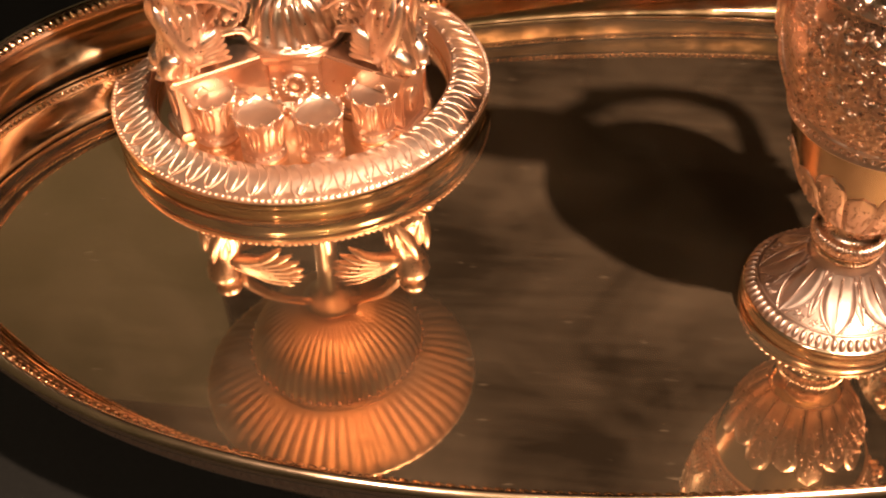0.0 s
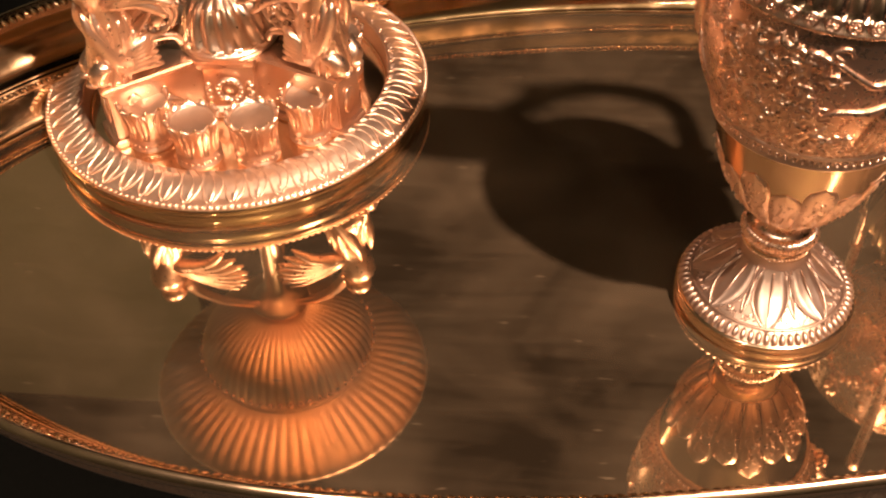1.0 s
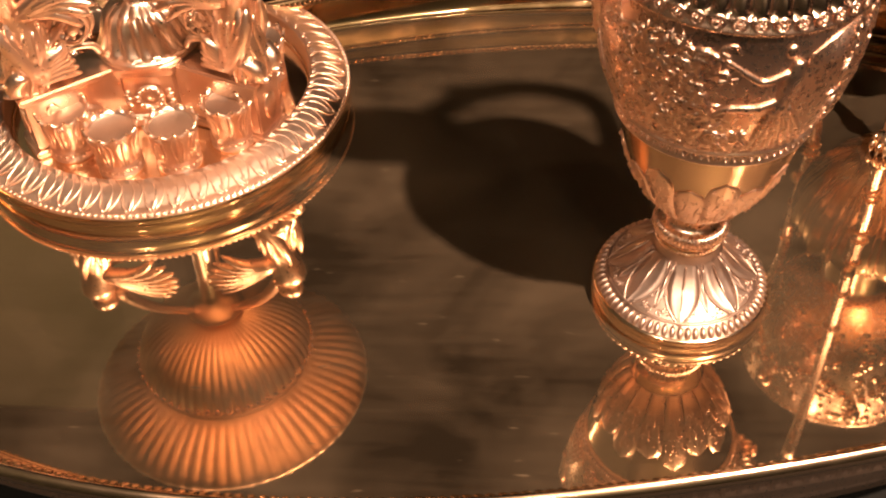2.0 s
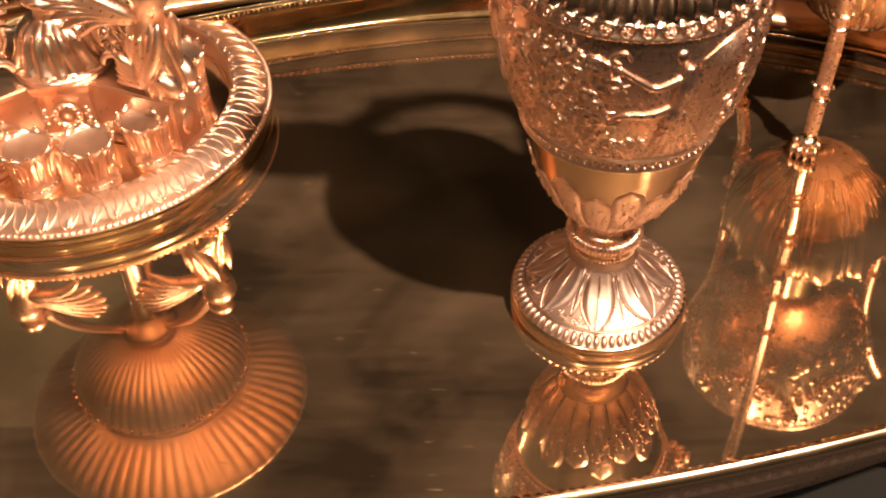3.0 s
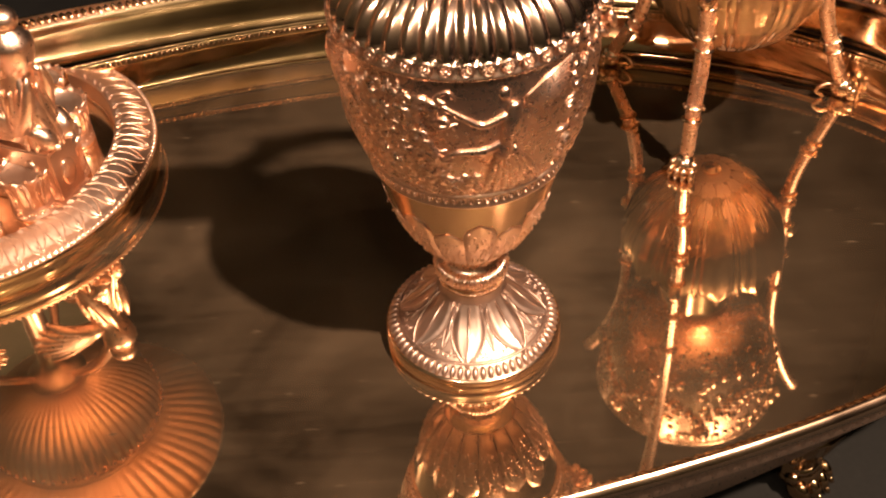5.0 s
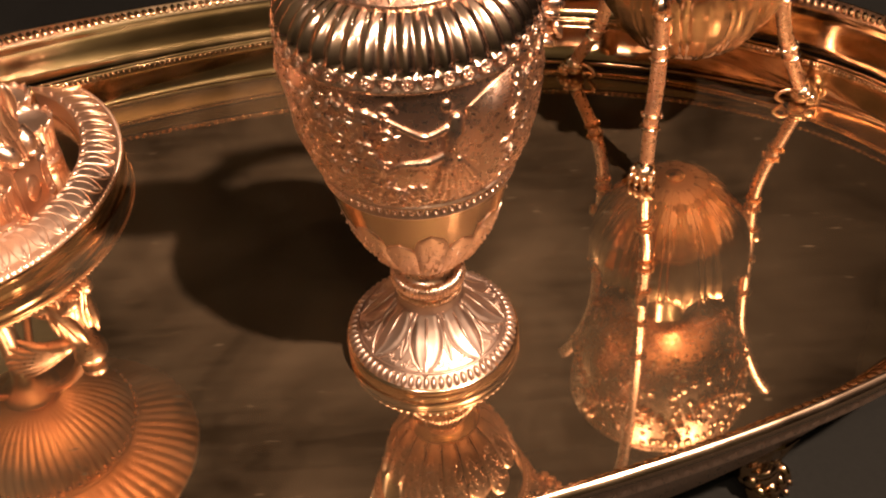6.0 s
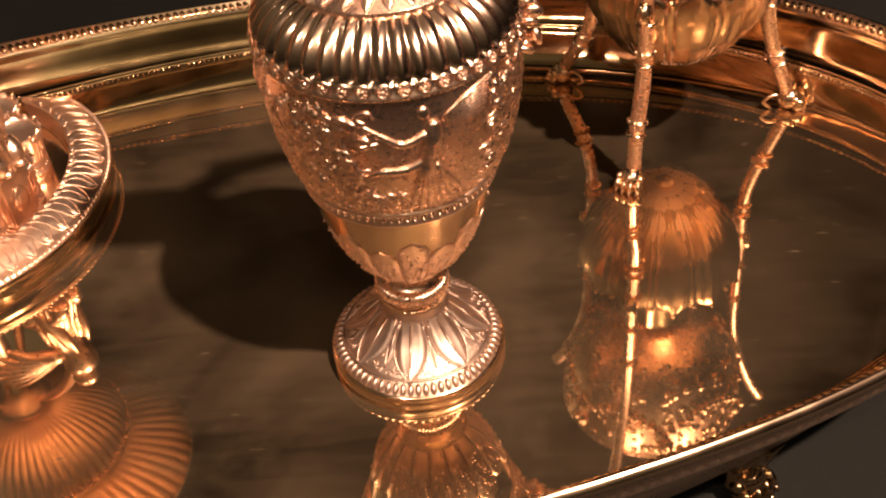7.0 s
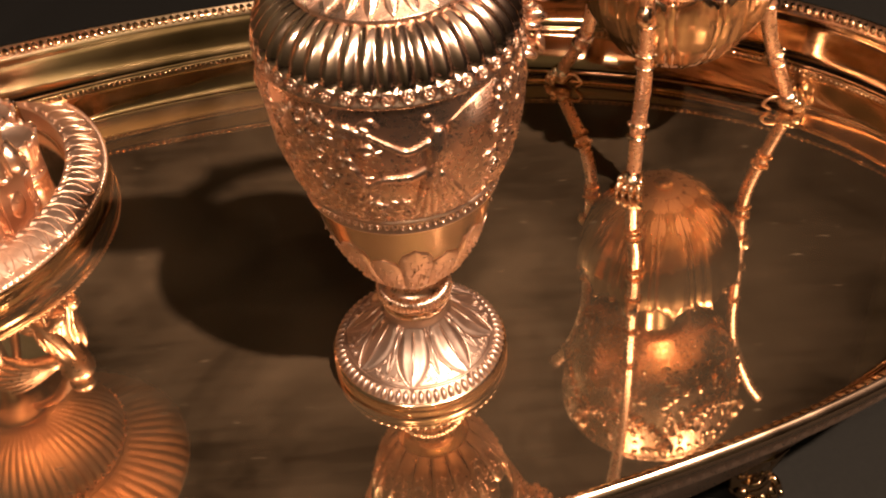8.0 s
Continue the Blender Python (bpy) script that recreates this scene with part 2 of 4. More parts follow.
def display_table():
    t = thing("display_table", -0.08, 0.05, -0.95, "dark cloth-covered display table under the tray", "table")
    bm = bmesh.new()
    bmesh.ops.create_cube(bm, size=1, matrix=pose(0, 0, 0.95 + TABLE_Z - 0.02) @ Matrix.Diagonal((1.5, 0.95, 0.04, 1)))
    bmesh.ops.bevel(bm, geom=bm.edges[:], offset=0.006, segments=3, affect="EDGES")
    part("tabletop", bm, CLOTH, t)
    bm = bmesh.new()
    bmesh.ops.create_cube(bm, size=1, matrix=pose(0, 0, (0.95 + TABLE_Z - 0.04) / 2) @ Matrix.Diagonal((1.4, 0.85, 0.95 + TABLE_Z - 0.04, 1)))
    part("plinth", bm, CLOTH, t, smooth=False)


display_table()

# ---- the tray ----
TRAY = (-0.0741, 0.0561)
# centre, half-lengths, turn, and the outline's slight unevenness, at the floor's edge, at the beading and at the lip
EDGES = (
    (0.0000, -0.0075, 0.3483, 0.1800, 0.1121, 0.0016, -0.0072, 0.0081, -0.0043),
    (0.0000, -0.0038, 0.3510, 0.1855, 0.1166, -0.0047, -0.0025, 0.0019, -0.0156),
    (0.0005, 0.0006, 0.3759, 0.2028, 0.0931, 0.0143, 0.0030, -0.0167, -0.0164),
)


def oval(e, k, n):
    """Point k of n on the tray's outline. e: 0 at the floor's edge, 1 at the beading, 2 at the lip; below 0 and past 2 in metres."""
    th = 2 * math.pi * k / n
    f = min(max(e, 0), 2)
    i = 0 if f < 1 else 1
    more = e if e < 0 else max(e - 2, 0)
    cx, cy, a, b, turn, c3, s3, c4, s4 = [p + (q - p) * (f - i) for p, q in zip(EDGES[i], EDGES[i + 1])]
    m = 1 + c3 * math.cos(3 * th) + s3 * math.sin(3 * th) + c4 * math.cos(4 * th) + s4 * math.sin(4 * th)
    u, v = (a + more) * m * math.cos(th), (b + more) * m * math.sin(th)
    return cx + u * math.cos(turn) - v * math.sin(turn), cy + u * math.sin(turn) + v * math.cos(turn)


def oval_sweep(profile, n=240, cap=False):
    bm = bmesh.new()
    rings = [[bm.verts.new((*oval(e, k, n), z)) for k in range(n)] for e, z in profile]
    for a, b in zip(rings, rings[1:]):
        for k in range(n):
            bm.faces.new((a[k], a[(k + 1) % n], b[(k + 1) % n], b[k]))
    if cap:
        bm.faces.new(rings[0])
    return bm


def even_places(e, count):
    """Places and headings at even steps along the outline."""
    fine = [Vector(oval(e, k, 4000)) for k in range(4001)]
    run = [0.0]
    for a, b in zip(fine, fine[1:]):
        run.append(run[-1] + (b - a).length)
    out, j = [], 0
    for i in range(count):
        want = run[-1] * i / count
        while run[j + 1] < want:
            j += 1
        d = fine[j + 1] - fine[j]
        out.append((fine[j].x, fine[j].y, math.degrees(math.atan2(d.y, d.x))))
    return out, run[-1] / count


def spread(count, r, z, make, material, parent, name, tilt=0.0, start=0.0, label=""):
    """count parts on one mesh round the z axis, each turned outwards."""
    first = None
    for k in range(count):
        a = start + 360 * k / count
        m = pose(0, 0, 0, 0, 0, a) @ pose(r, 0, z, 0, tilt, 0)
        if first is None:
            first = part(name, make(), material, parent, label)
            first.matrix_local = m
        else:
            again(first, parent, m, name)


def beads(count, r, z, sx, sy, sz, lean=0.0, u=6, v=5):
    """A ring of small beads as one mesh."""
    bm = bmesh.new()
    for k in range(count):
        ball(bm, pose(0, 0, 0, 0, 0, 360 * k / count) @ pose(r, 0, z, lean, 0, 0) @ Matrix.Diagonal((sx, sy, sz, 1)), u, v)
    return bm


def paw():
    """A lion's paw, toes along +x, sole at z = 0, about one unit long."""
    bm = bmesh.new()
    ball(bm, blob(-0.05, 0, 0.42, 0.46, 0.42, 0.42), 14, 10)
    for k, y in enumerate((-0.36, -0.12, 0.12, 0.36)):
        x = 0.30 if k in (1, 2) else 0.22
        ball(bm, blob(x, y, 0.26, 0.26, 0.135, 0.26), 10, 8)
        ball(bm, blob(x - 0.16, y, 0.52, 0.17, 0.125, 0.15), 8, 6)
        ball(bm, blob(x + 0.22, y, 0.14, 0.10, 0.05, 0.10, 0, 25), 6, 5)
    return bm


def tray():
    t = thing("tray", *TRAY, 0, "large oval gilded tray, scratched mirror floor, beaded rim", "tray")
    part("plate", oval_sweep([(-0.002, 0), (-0.002, -0.004)], cap=True), PLATE, t, "polished scratched floor of the tray", smooth=False)
    part("border", oval_sweep([(-0.002, -0.003), (-0.002, 0.0008), (-0.0012, 0.0013), (-0.0004, 0.0013), (0.05, 0.0017), (0.3, 0.0042), (0.6, 0.0088), (0.85, 0.0138), (0.93, 0.0158)]), RIM, t)
    part("bead_mould", oval_sweep([(0.93, 0.0158), (0.91, 0.0164), (0.93, 0.0168), (0.99, 0.0172), (1.01, 0.0196), (1.04, 0.0206), (1.09, 0.0208)]), RIM, t)
    part("cove", oval_sweep([(1.09, 0.0208), (1.10, 0.0214), (1.15, 0.0217), (1.26, 0.0228), (1.38, 0.0260), (1.50, 0.0312), (1.60, 0.0360), (1.68, 0.0388), (1.74, 0.0399), (1.75, 0.0405)]), RIM, t)
    part("lip", oval_sweep([(1.75, 0.0405), (1.78, 0.0416), (1.89, 0.0444), (1.95, 0.0452), (1.98, 0.0460), (2.0, 0.0462), (2.0012, 0.0458), (2.0028, 0.0446), (2.0037, 0.0427), (2.0033, 0.0407), (2.0016, 0.0396)]), BRIGHT, t, "smooth rounded outer lip")
    part("outer_frieze", oval_sweep([(2.0016, 0.0396), (1.88, 0.0392), (1.82, 0.0380), (1.90, 0.0372), (1.92, 0.0362), (1.89, 0.0354), (1.86, 0.0282), (1.90, 0.0274), (1.88, 0.0262), (1.78, 0.0252), (1.4, 0.0180), (0.8, 0.004), (0.0, -0.004), (-0.06, -0.006)]), CHASED, t)
    # gadroons on the inner slope of the lip
    places, step = even_places(1.855, 430)
    bm = bmesh.new()
    ball(bm, Matrix.Diagonal((step * 0.47, 0.0030, 0.0008, 1)), 6, 5)
    first, rest, made = None, bmesh.new(), 0
    for x, y, h in places:
        m = pose(x, y, 0.0438, -38, 0, h) @ pose(0, 0, 0, 0, 0, 24)
        if made < 300 and (y > -0.02 or x > -0.12):
            made += 1
            if first is None:
                first = part("gadroon", bm, RIM, t)
                first.matrix_local = m
            else:
                again(first, t, m, "gadroon")
        else:
            ball(rest, m @ Matrix.Diagonal((step * 0.47, 0.0030, 0.0008, 1)), 6, 5)
    tagged(part("gadroon_edge", rest, RIM, t), kind="stuff")
    # beading between border and cove
    places, step = even_places(0.99, 560)
    bm = bmesh.new()
    for x, y, h in places:
        ball(bm, pose(x, y, 0.0186, -66, 0, h) @ pose(0, 0, 0, 0, 0, 25) @ Matrix.Diagonal((step * 0.40, 0.0016, 0.0008, 1)), 5, 4)
    tagged(part("beading", bm, RIM, t), kind="stuff")
    # leaves along the outer frieze
    places, step = even_places(1.875, 290)
    first = None
    for i, (x, y, h) in enumerate(places):
        m = pose(x, y, 0.0288, 86, 0, h) @ pose(0, 0, 0, 0, 0, 90)
        if first is None:
            first = part("frieze_leaf", leaf(0.0062, step * 0.8, 0.0007, 0, 5), CHASED, t)
            first.matrix_local = m
        else:
            again(first, t, m, "frieze_leaf")
    # paw feet
    for px, py in ((0.199, -0.135), (-0.150, -0.110), (0.199, 0.135), (-0.199, 0.135)):
        turn = Matrix.Rotation(0.12, 3, "Z") @ Vector((px, py, 0))
        lx, ly = turn.x, turn.y
        out = math.degrees(math.atan2(ly * 2.2, lx))
        bm = bmesh.new()
        tube(smoothed([(0.0, 0, 0.0450), (0.0005, 0, 0.038), (0.002, 0, 0.028), (0.001, 0, 0.018), (0.003, 0, 0.012)], 4), [0.019, 0.0185, 0.0175, 0.0165, 0.015, 0.0135, 0.0125, 0.0118, 0.0110, 0.0104, 0.0100, 0.0098, 0.0096, 0.0096, 0.0098, 0.010, 0.010], 14, bm)
        foot = part("paw_foot", bm, RIM, t)
        foot.matrix_local = pose(lx, ly, TABLE_Z, 0, 0, out)
        bm = paw()
        bmesh.ops.transform(bm, matrix=pose(0.004, 0, 0) @ Matrix.Scale(0.024, 4), verts=bm.verts)
        part("paw", bm, RIM, foot)
        for k in range(5):
            lf = part("foot_leaf", leaf(0.026, 0.010, 0.0014, 0.004), RIM, foot)
            lf.matrix_local = pose(0, 0, 0, 0, 0, -70 + 35 * k) @ pose(0.0165, 0, 0.044, 0, 100, 0)
    return t


TRAY_OB = tray()


# ---- the ewer ----
FRIEZE = smoothed([(0.0402, 0.1160), (0.0440, 0.1250), (0.0472, 0.1380), (0.0490, 0.1520), (0.0492, 0.1640), (0.0486, 0.1735)], 5)
LOWER = smoothed([(0.0120, 0.0550), (0.0160, 0.0575), (0.0222, 0.0645), (0.0280, 0.0745), (0.0330, 0.0870), (0.0366, 0.1010), (0.0385, 0.1090)], 5)

def radius_at(profile, z):
    return float(np.interp(z, [p[1] for p in profile], [p[0] for p in profile]))


def on_frieze(az, z, lift=0.0, profile=FRIEZE):
    """A place on the body's surface: angle in degrees, height, metres proud."""
    r = radius_at(profile, z) + lift
    return Vector((r * math.cos(radians(az)), r * math.sin(radians(az)), z))


def facing(az, z, turn=0.0, profile=FRIEZE):
    """A pose on the surface: x runs to the right as one looks at it, y up, z outwards."""
    d = (radius_at(profile, z + 0.002) - radius_at(profile, z - 0.002)) / 0.004
    return Matrix.Translation(on_frieze(az, z, 0, profile)) @ pose(0, 0, 0, 90 - math.degrees(math.atan(d)) * -1, 0, az + 90) @ pose(0, 0, 0, 0, 0, turn)


def pressed(bm, share=0.75):
    """Flattens raised work towards the body."""
    for v in bm.verts:
        r, at = math.hypot(v.co.x, v.co.y), radius_at(FRIEZE, v.co.z)
        k = (at + (r - at) * share) / r
        v.co.x, v.co.y = v.co.x * k, v.co.y * k
    return bm


def ridge(points, radii, parent, name="relief_scroll"):
    pts = smoothed([on_frieze(az, z, 0.0003) for az, z in points], 5)
    n = len(pts)
    rr = [0.7 * q for q in np.interp(np.linspace(0, 1, n), np.linspace(0, 1, len(radii)), radii)]
    return part(name, pressed(tube(pts, rr, 8)), MATTE, parent)


def cluster(az0, az1, z0, z1, count, size, parent, seed, name="relief_foliage"):
    """Low-relief curled leaves, joined into one piece of chasing."""
    rnd = random.Random(seed)
    bm = bmesh.new()
    for _ in range(count):
        az, z = rnd.uniform(az0, az1), rnd.uniform(z0, z1)
        a, k = rnd.uniform(0, 6.28), size * rnd.uniform(0.7, 1.5)
        bend = rnd.choice((-1, 1)) * rnd.uniform(0.3, 0.9)
        pts = []
        for j in range(5):
            h = a + bend * (j - 2)
            x = (j - 2) * k * 1.3 * math.cos(h)
            y = (j - 2) * k * 1.3 * math.sin(h)
            pts.append(on_frieze(az + math.degrees(x / 0.045), min(max(z + y, 0.1172), 0.1728), 0.0002))
        tube(pts, [0.12 * k, 0.42 * k, 0.56 * k, 0.42 * k, 0.15 * k], 6, bm)
    return tagged(part(name, pressed(bm, 0.75), MATTE, parent), kind="stuff")


def spiral(az, z, size, way, parent):
    """A leafy scroll in low relief, curling inwards."""
    pts, leaves = [], bmesh.new()
    for k in range(26):
        q, a = size * (1 - k / 28), way * (0.42 * k) + az
        x, y = q * math.cos(a), q * math.sin(a)
        pts.append(on_frieze(az + math.degrees(x / 0.048), min(max(z + y, 0.1172), 0.1728), 0.0003))
        if k < 16 and k % 2 == 0:
            tip = on_frieze(az + math.degrees(1.35 * q * math.cos(a + 0.3 * way) / 0.048), min(max(z + 1.35 * q * math.sin(a + 0.3 * way), 0.1172), 0.1728), 0.0002)
            tube([pts[-1], (pts[-1] + tip) / 2, tip], [0.0005, 0.0010, 0.0002], 6, leaves)
    tube(pts, [0.0010 - 0.00002 * k for k in range(26)], 7, leaves)
    return tagged(part("relief_scroll", pressed(leaves, 0.8), MATTE, parent), kind="stuff")


def ewer():
    e = thing("ewer", 0, 0, 0, "gilded ewer with fluted shoulder, chased frieze and beaded round foot", "ewer")
    part("foot_band", lathe([(0.036, 0.0), (0.0392, 0.0), (0.0399, 0.0012), (0.0402, 0.0030), (0.0400, 0.0052), (0.0394, 0.0060), (0.0398, 0.0066), (0.0400, 0.0074), (0.0394, 0.0082), (0.0385, 0.0086)]), BRIGHT, e)
    foot = [(0.0385, 0.0086), (0.0375, 0.0095), (0.0350, 0.0120), (0.0335, 0.0132), (0.0325, 0.0144), (0.0285, 0.0168), (0.0230, 0.0208), (0.0180, 0.0260), (0.0150, 0.0312), (0.0135, 0.0356)]
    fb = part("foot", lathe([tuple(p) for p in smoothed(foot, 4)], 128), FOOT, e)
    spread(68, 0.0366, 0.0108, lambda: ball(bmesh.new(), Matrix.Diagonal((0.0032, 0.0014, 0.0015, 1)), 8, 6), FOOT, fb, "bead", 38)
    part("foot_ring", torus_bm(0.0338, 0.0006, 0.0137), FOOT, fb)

    def petal(length, width, thick):
        # follows the foot's hollow slope from the collar outwards
        bm = leaf(length, width, thick * 0.6, 0, 10)
        for sgn in (-1, 1):
            edge = [(length * k / 10, sgn * width / 2 * math.sin(math.pi * min(1, 0.18 + 0.082 * k)) ** 0.8, thick * 0.2) for k in range(11)]
            tube(edge, 0.00042, 6, bm)
        tube([(0.001, 0, thick * 0.6), (length * 0.55, 0, thick * 0.6), (length * 0.95, 0, thick * 0.3)], [0.0006, 0.0005, 0.0002], 6, bm)
        for v in bm.verts:
            r = 0.0152 + v.co.x
            v.co.z += radius_at([(z, r2) for r2, z in foot][::-1], r) + 0.0002
            v.co.x = r
        return bm
    for k in range(8):
        for i, (length, width, thick) in enumerate(((0.0196, 0.0150, 0.0013), (0.0150, 0.0036, 0.0012))):
            a = 45 * k - 96 + 22.5 * i
            if k == 0:
                PETALS[i] = part("petal" if i == 0 else "bud", petal(length, width, thick), FOOT, fb)
                PETALS[i].matrix_local = pose(0, 0, 0, 0, 0, a)
            else:
                again(PETALS[i], fb, pose(0, 0, 0, 0, 0, a))
    # scrolls and small flowers between the petals' tips
    bm = bmesh.new()
    slope = [(zz, r2) for r2, zz in foot][::-1]
    for k in range(16):
        at = pose(0, 0, 0, 0, 0, 22.5 * k - 96 + 11.25)
        for r, w, q in ((0.0300, 0.0, 0.0013), (0.0312, 0.0036, 0.0009), (0.0312, -0.0036, 0.0009), (0.0262, 0.0012, 0.0008)):
            m = at @ pose(r, w, radius_at(slope, r), 0, 24, 0)
            ball(bm, m @ Matrix.Diagonal((q * 0.6, q * 0.6, 0.0006, 1)), 6, 5)
            tube([m @ Vector((1.5 * q * math.cos(0.7 * j), 1.5 * q * math.sin(0.7 * j), 0.0001)) for j in range(9)], 0.00032, 5, bm)
        turn = 1 if k % 2 else -1
        path = [(0.0225 + 0.0011 * j, turn * (0.0016 + 0.0011 * math.sin(0.8 * j))) for j in range(8)]
        tube(smoothed([at @ Vector((r, w, radius_at(slope, r) + 0.0001)) for r, w in path], 2), 0.0004, 5, bm)
    part("foot_chasing", bm, FOOT, fb)
    part("collar", lathe([(0.0135, 0.0356), (0.0142, 0.0360), (0.0142, 0.0370), (0.0135, 0.0376), (0.0136, 0.0392), (0.0148, 0.0404), (0.0132, 0.0406)]), BRIGHT, e)
    part("collar_beading", beads(54, 0.0144, 0.0365, 0.0007, 0.0008, 0.0008), BRIGHT, e)
    part("knop", lathe([tuple(p) for p in smoothed([(0.0132, 0.0406), (0.0152, 0.0410), (0.0162, 0.0424), (0.0165, 0.0440), (0.0160, 0.0458), (0.0146, 0.0470), (0.0122, 0.0475), (0.0108, 0.0505), (0.0108, 0.0530), (0.0120, 0.0550)], 2)], 360, lambda i, a: 1 + (0.022 * math.cos(60 * a) if 2 < i < 11 else 0)), MATTE, e)
    low = part("lower_bowl", lathe([tuple(p) for p in LOWER], 128), BRIGHT, e)

    def calyx(top, width, thick, spots):
        bm = leaf(1.0, width, thick, 0, 14)
        for v in bm.verts:
            z = 0.0590 + v.co.x * (top - 0.0590)
            r = radius_at(LOWER, z) + v.co.z + 0.0003
            t = min(1, max(0, v.co.x))
            now = max(0.05, math.sin(math.pi * min(1, 0.18 + 0.82 * t)) ** 0.8)
            want = (0.8 + 0.2 * t) * math.sqrt(max(0.02, 1 - max(0, (t - 0.72) / 0.28) ** 2))
            side = v.co.y / (width / 2) / now * want * radians(12.5)
            v.co = (r * math.cos(side), r * math.sin(side), z)
        rnd = random.Random(7)
        for _ in range(spots):
            z = rnd.uniform(0.066, top - 0.004)
            r = radius_at(LOWER, z) + thick * 0.8 + 0.0005
            ball(bm, blob(r, rnd.uniform(-0.16, 0.16) * r, z, 0.0003, 0.0005, 0.0008), 5, 4)
        return bm
    kinds = [part("calyx_leaf", calyx(0.096, 0.0140, 0.0004, 46), CHASED, low), part("calyx_leaf", calyx(0.090, 0.0120, 0.0003, 24), CHASED, low)]
    for k in range(16):
        m = pose(0, 0, 0, 0, 0, -84 + 22.5 * k)
        if k < 2:
            kinds[k].matrix_local = m
        else:
            again(kinds[k % 2], low, m, "calyx_leaf")
    band = part("lower_band", lathe([(0.0385, 0.1086), (0.0397, 0.1092), (0.0397, 0.1100), (0.0391, 0.1106), (0.0397, 0.1146), (0.0409, 0.1150), (0.0411, 0.1158), (0.0402, 0.1164)]), SOFT, e)
    spread(80, 0.0395, 0.1126, lambda: ball(lathe([(0.0007, -0.0004), (0.0013, 0.0001), (0.0013, 0.0006), (0.0008, 0.0008), (0.0006, 0.0002)], 8), Matrix.Diagonal((0.0005, 0.0005, 0.0007, 1)), 5, 4), MATTE, band, "band_ring", 80)
    fr = part("frieze", lathe([tuple(p) for p in FRIEZE], 128), MATTE, e, "matte chased frieze in low relief")
    for turn, seed in ((0, 1), (100, 2), (-110, 3), (190, 4)):
        # a plain winged form with scrolls, folds and foliage
        ridge([(-71 + turn, 0.1630), (-72 + turn, 0.1560), (-74 + turn, 0.1470), (-76 + turn, 0.1400)], [0.0030, 0.0056, 0.0046, 0.0052], fr, "relief_form")
        part("relief_boss", ball(bmesh.new(), facing(-75 + turn, 0.1668) @ Matrix.Diagonal((0.0023, 0.0028, 0.0014, 1)), 12, 8), MATTE, fr)
        ridge([(-74 + turn, 0.1580), (-84 + turn, 0.1550), (-91 + turn, 0.1580), (-101 + turn, 0.1635)], [0.0026, 0.0021, 0.0018, 0.0014], fr)
        ridge([(-75 + turn, 0.1460), (-84 + turn, 0.1430), (-95 + turn, 0.1425), (-102 + turn, 0.1390)], [0.0032, 0.0026, 0.0020, 0.0015], fr)
        ridge([(-99 + turn, 0.1640), (-103 + turn, 0.1665), (-98 + turn, 0.1690), (-95 + turn, 0.1660)], [0.0012, 0.0014, 0.0011, 0.0008], fr)
        for k in range(7):
            ridge([(-77 + 1.0 * k + turn, 0.1430), (-80 + 3.0 * k + turn, 0.1310), (-84 + 5.4 * k + turn, 0.1185)], [0.0014, 0.0024, 0.0014], fr, "relief_fold")
        for k in range(9):
            ridge([(-67 + turn, 0.1600 + 0.0004 * k), (-55 + turn, 0.1590 + 0.0012 * k), (-46 + k * 0.8 + turn, 0.1575 + 0.0018 * k)], [0.0009, 0.0012, 0.0006], fr, "relief_plume")
        cluster(-140 + turn, -104 + turn, 0.124, 0.166, 150, 0.0023, fr, seed)
        cluster(-128 + turn, -100 + turn, 0.118, 0.132, 50, 0.0018, fr, seed + 10)
        cluster(-94 + turn, -84 + turn, 0.118, 0.128, 26, 0.0016, fr, seed + 20)
        cluster(-40 + turn, -22 + turn, 0.120, 0.164, 80, 0.0019, fr, seed + 30)
        for az, z, size, way in ((-124, 0.150, 0.0080, 1), (-111, 0.139, 0.0070, -1), (-131, 0.131, 0.0060, -1), (-116, 0.161, 0.0055, -1), (-104, 0.127, 0.0050, 1), (-33, 0.151, 0.0060, 1), (-28, 0.136, 0.0050, -1), (-36, 0.126, 0.0045, 1)):
            spiral(az + turn, z, size, way, fr)
        for k in range(5):
            ridge([(-140 + 6 * k + turn, 0.1190 + 0.002 * k), (-133 + 6 * k + turn, 0.1260 + 0.001 * k), (-124 + 6 * k + turn, 0.1210)], [0.0006, 0.0013, 0.0006], fr, "relief_leaf")
        ridge([(-34 + turn, 0.1260), (-36 + turn, 0.1450), (-32 + turn, 0.1580), (-27 + turn, 0.1640)], [0.0008, 0.0010, 0.0010, 0.0016], fr)
    seam = part("seam", lathe([(0.0488, 0.1735), (0.0500, 0.1738), (0.0502, 0.1750), (0.0492, 0.1756), (0.0491, 0.1790), (0.0487, 0.1806)]), MATTE, e)
    spread(44, 0.0495, 0.1778, lambda: rosette(), MATTE, seam, "rosette", 86)
    sh = [(0.0490, 0.1796), (0.0480, 0.1848), (0.0450, 0.1896), (0.0405, 0.1936), (0.0355, 0.1962), (0.0325, 0.1972)]
    part("shoulder", lathe([tuple(p) for p in smoothed(sh, 6)], 44 * 14, lambda i, a: 1.012 - 0.046 * (1 - abs(math.cos(22 * a))) ** 0.8 * min(1, i / 2)), SILVER, e, "fluted burnished shoulder")
    neck = part("neck", lathe([tuple(p) for p in smoothed([(0.0338, 0.1966), (0.0338, 0.1982), (0.0330, 0.1988), (0.0285, 0.2015), (0.0240, 0.2050), (0.0195, 0.2130), (0.0178, 0.2250), (0.0175, 0.2340)], 4)]), MATTE, e)
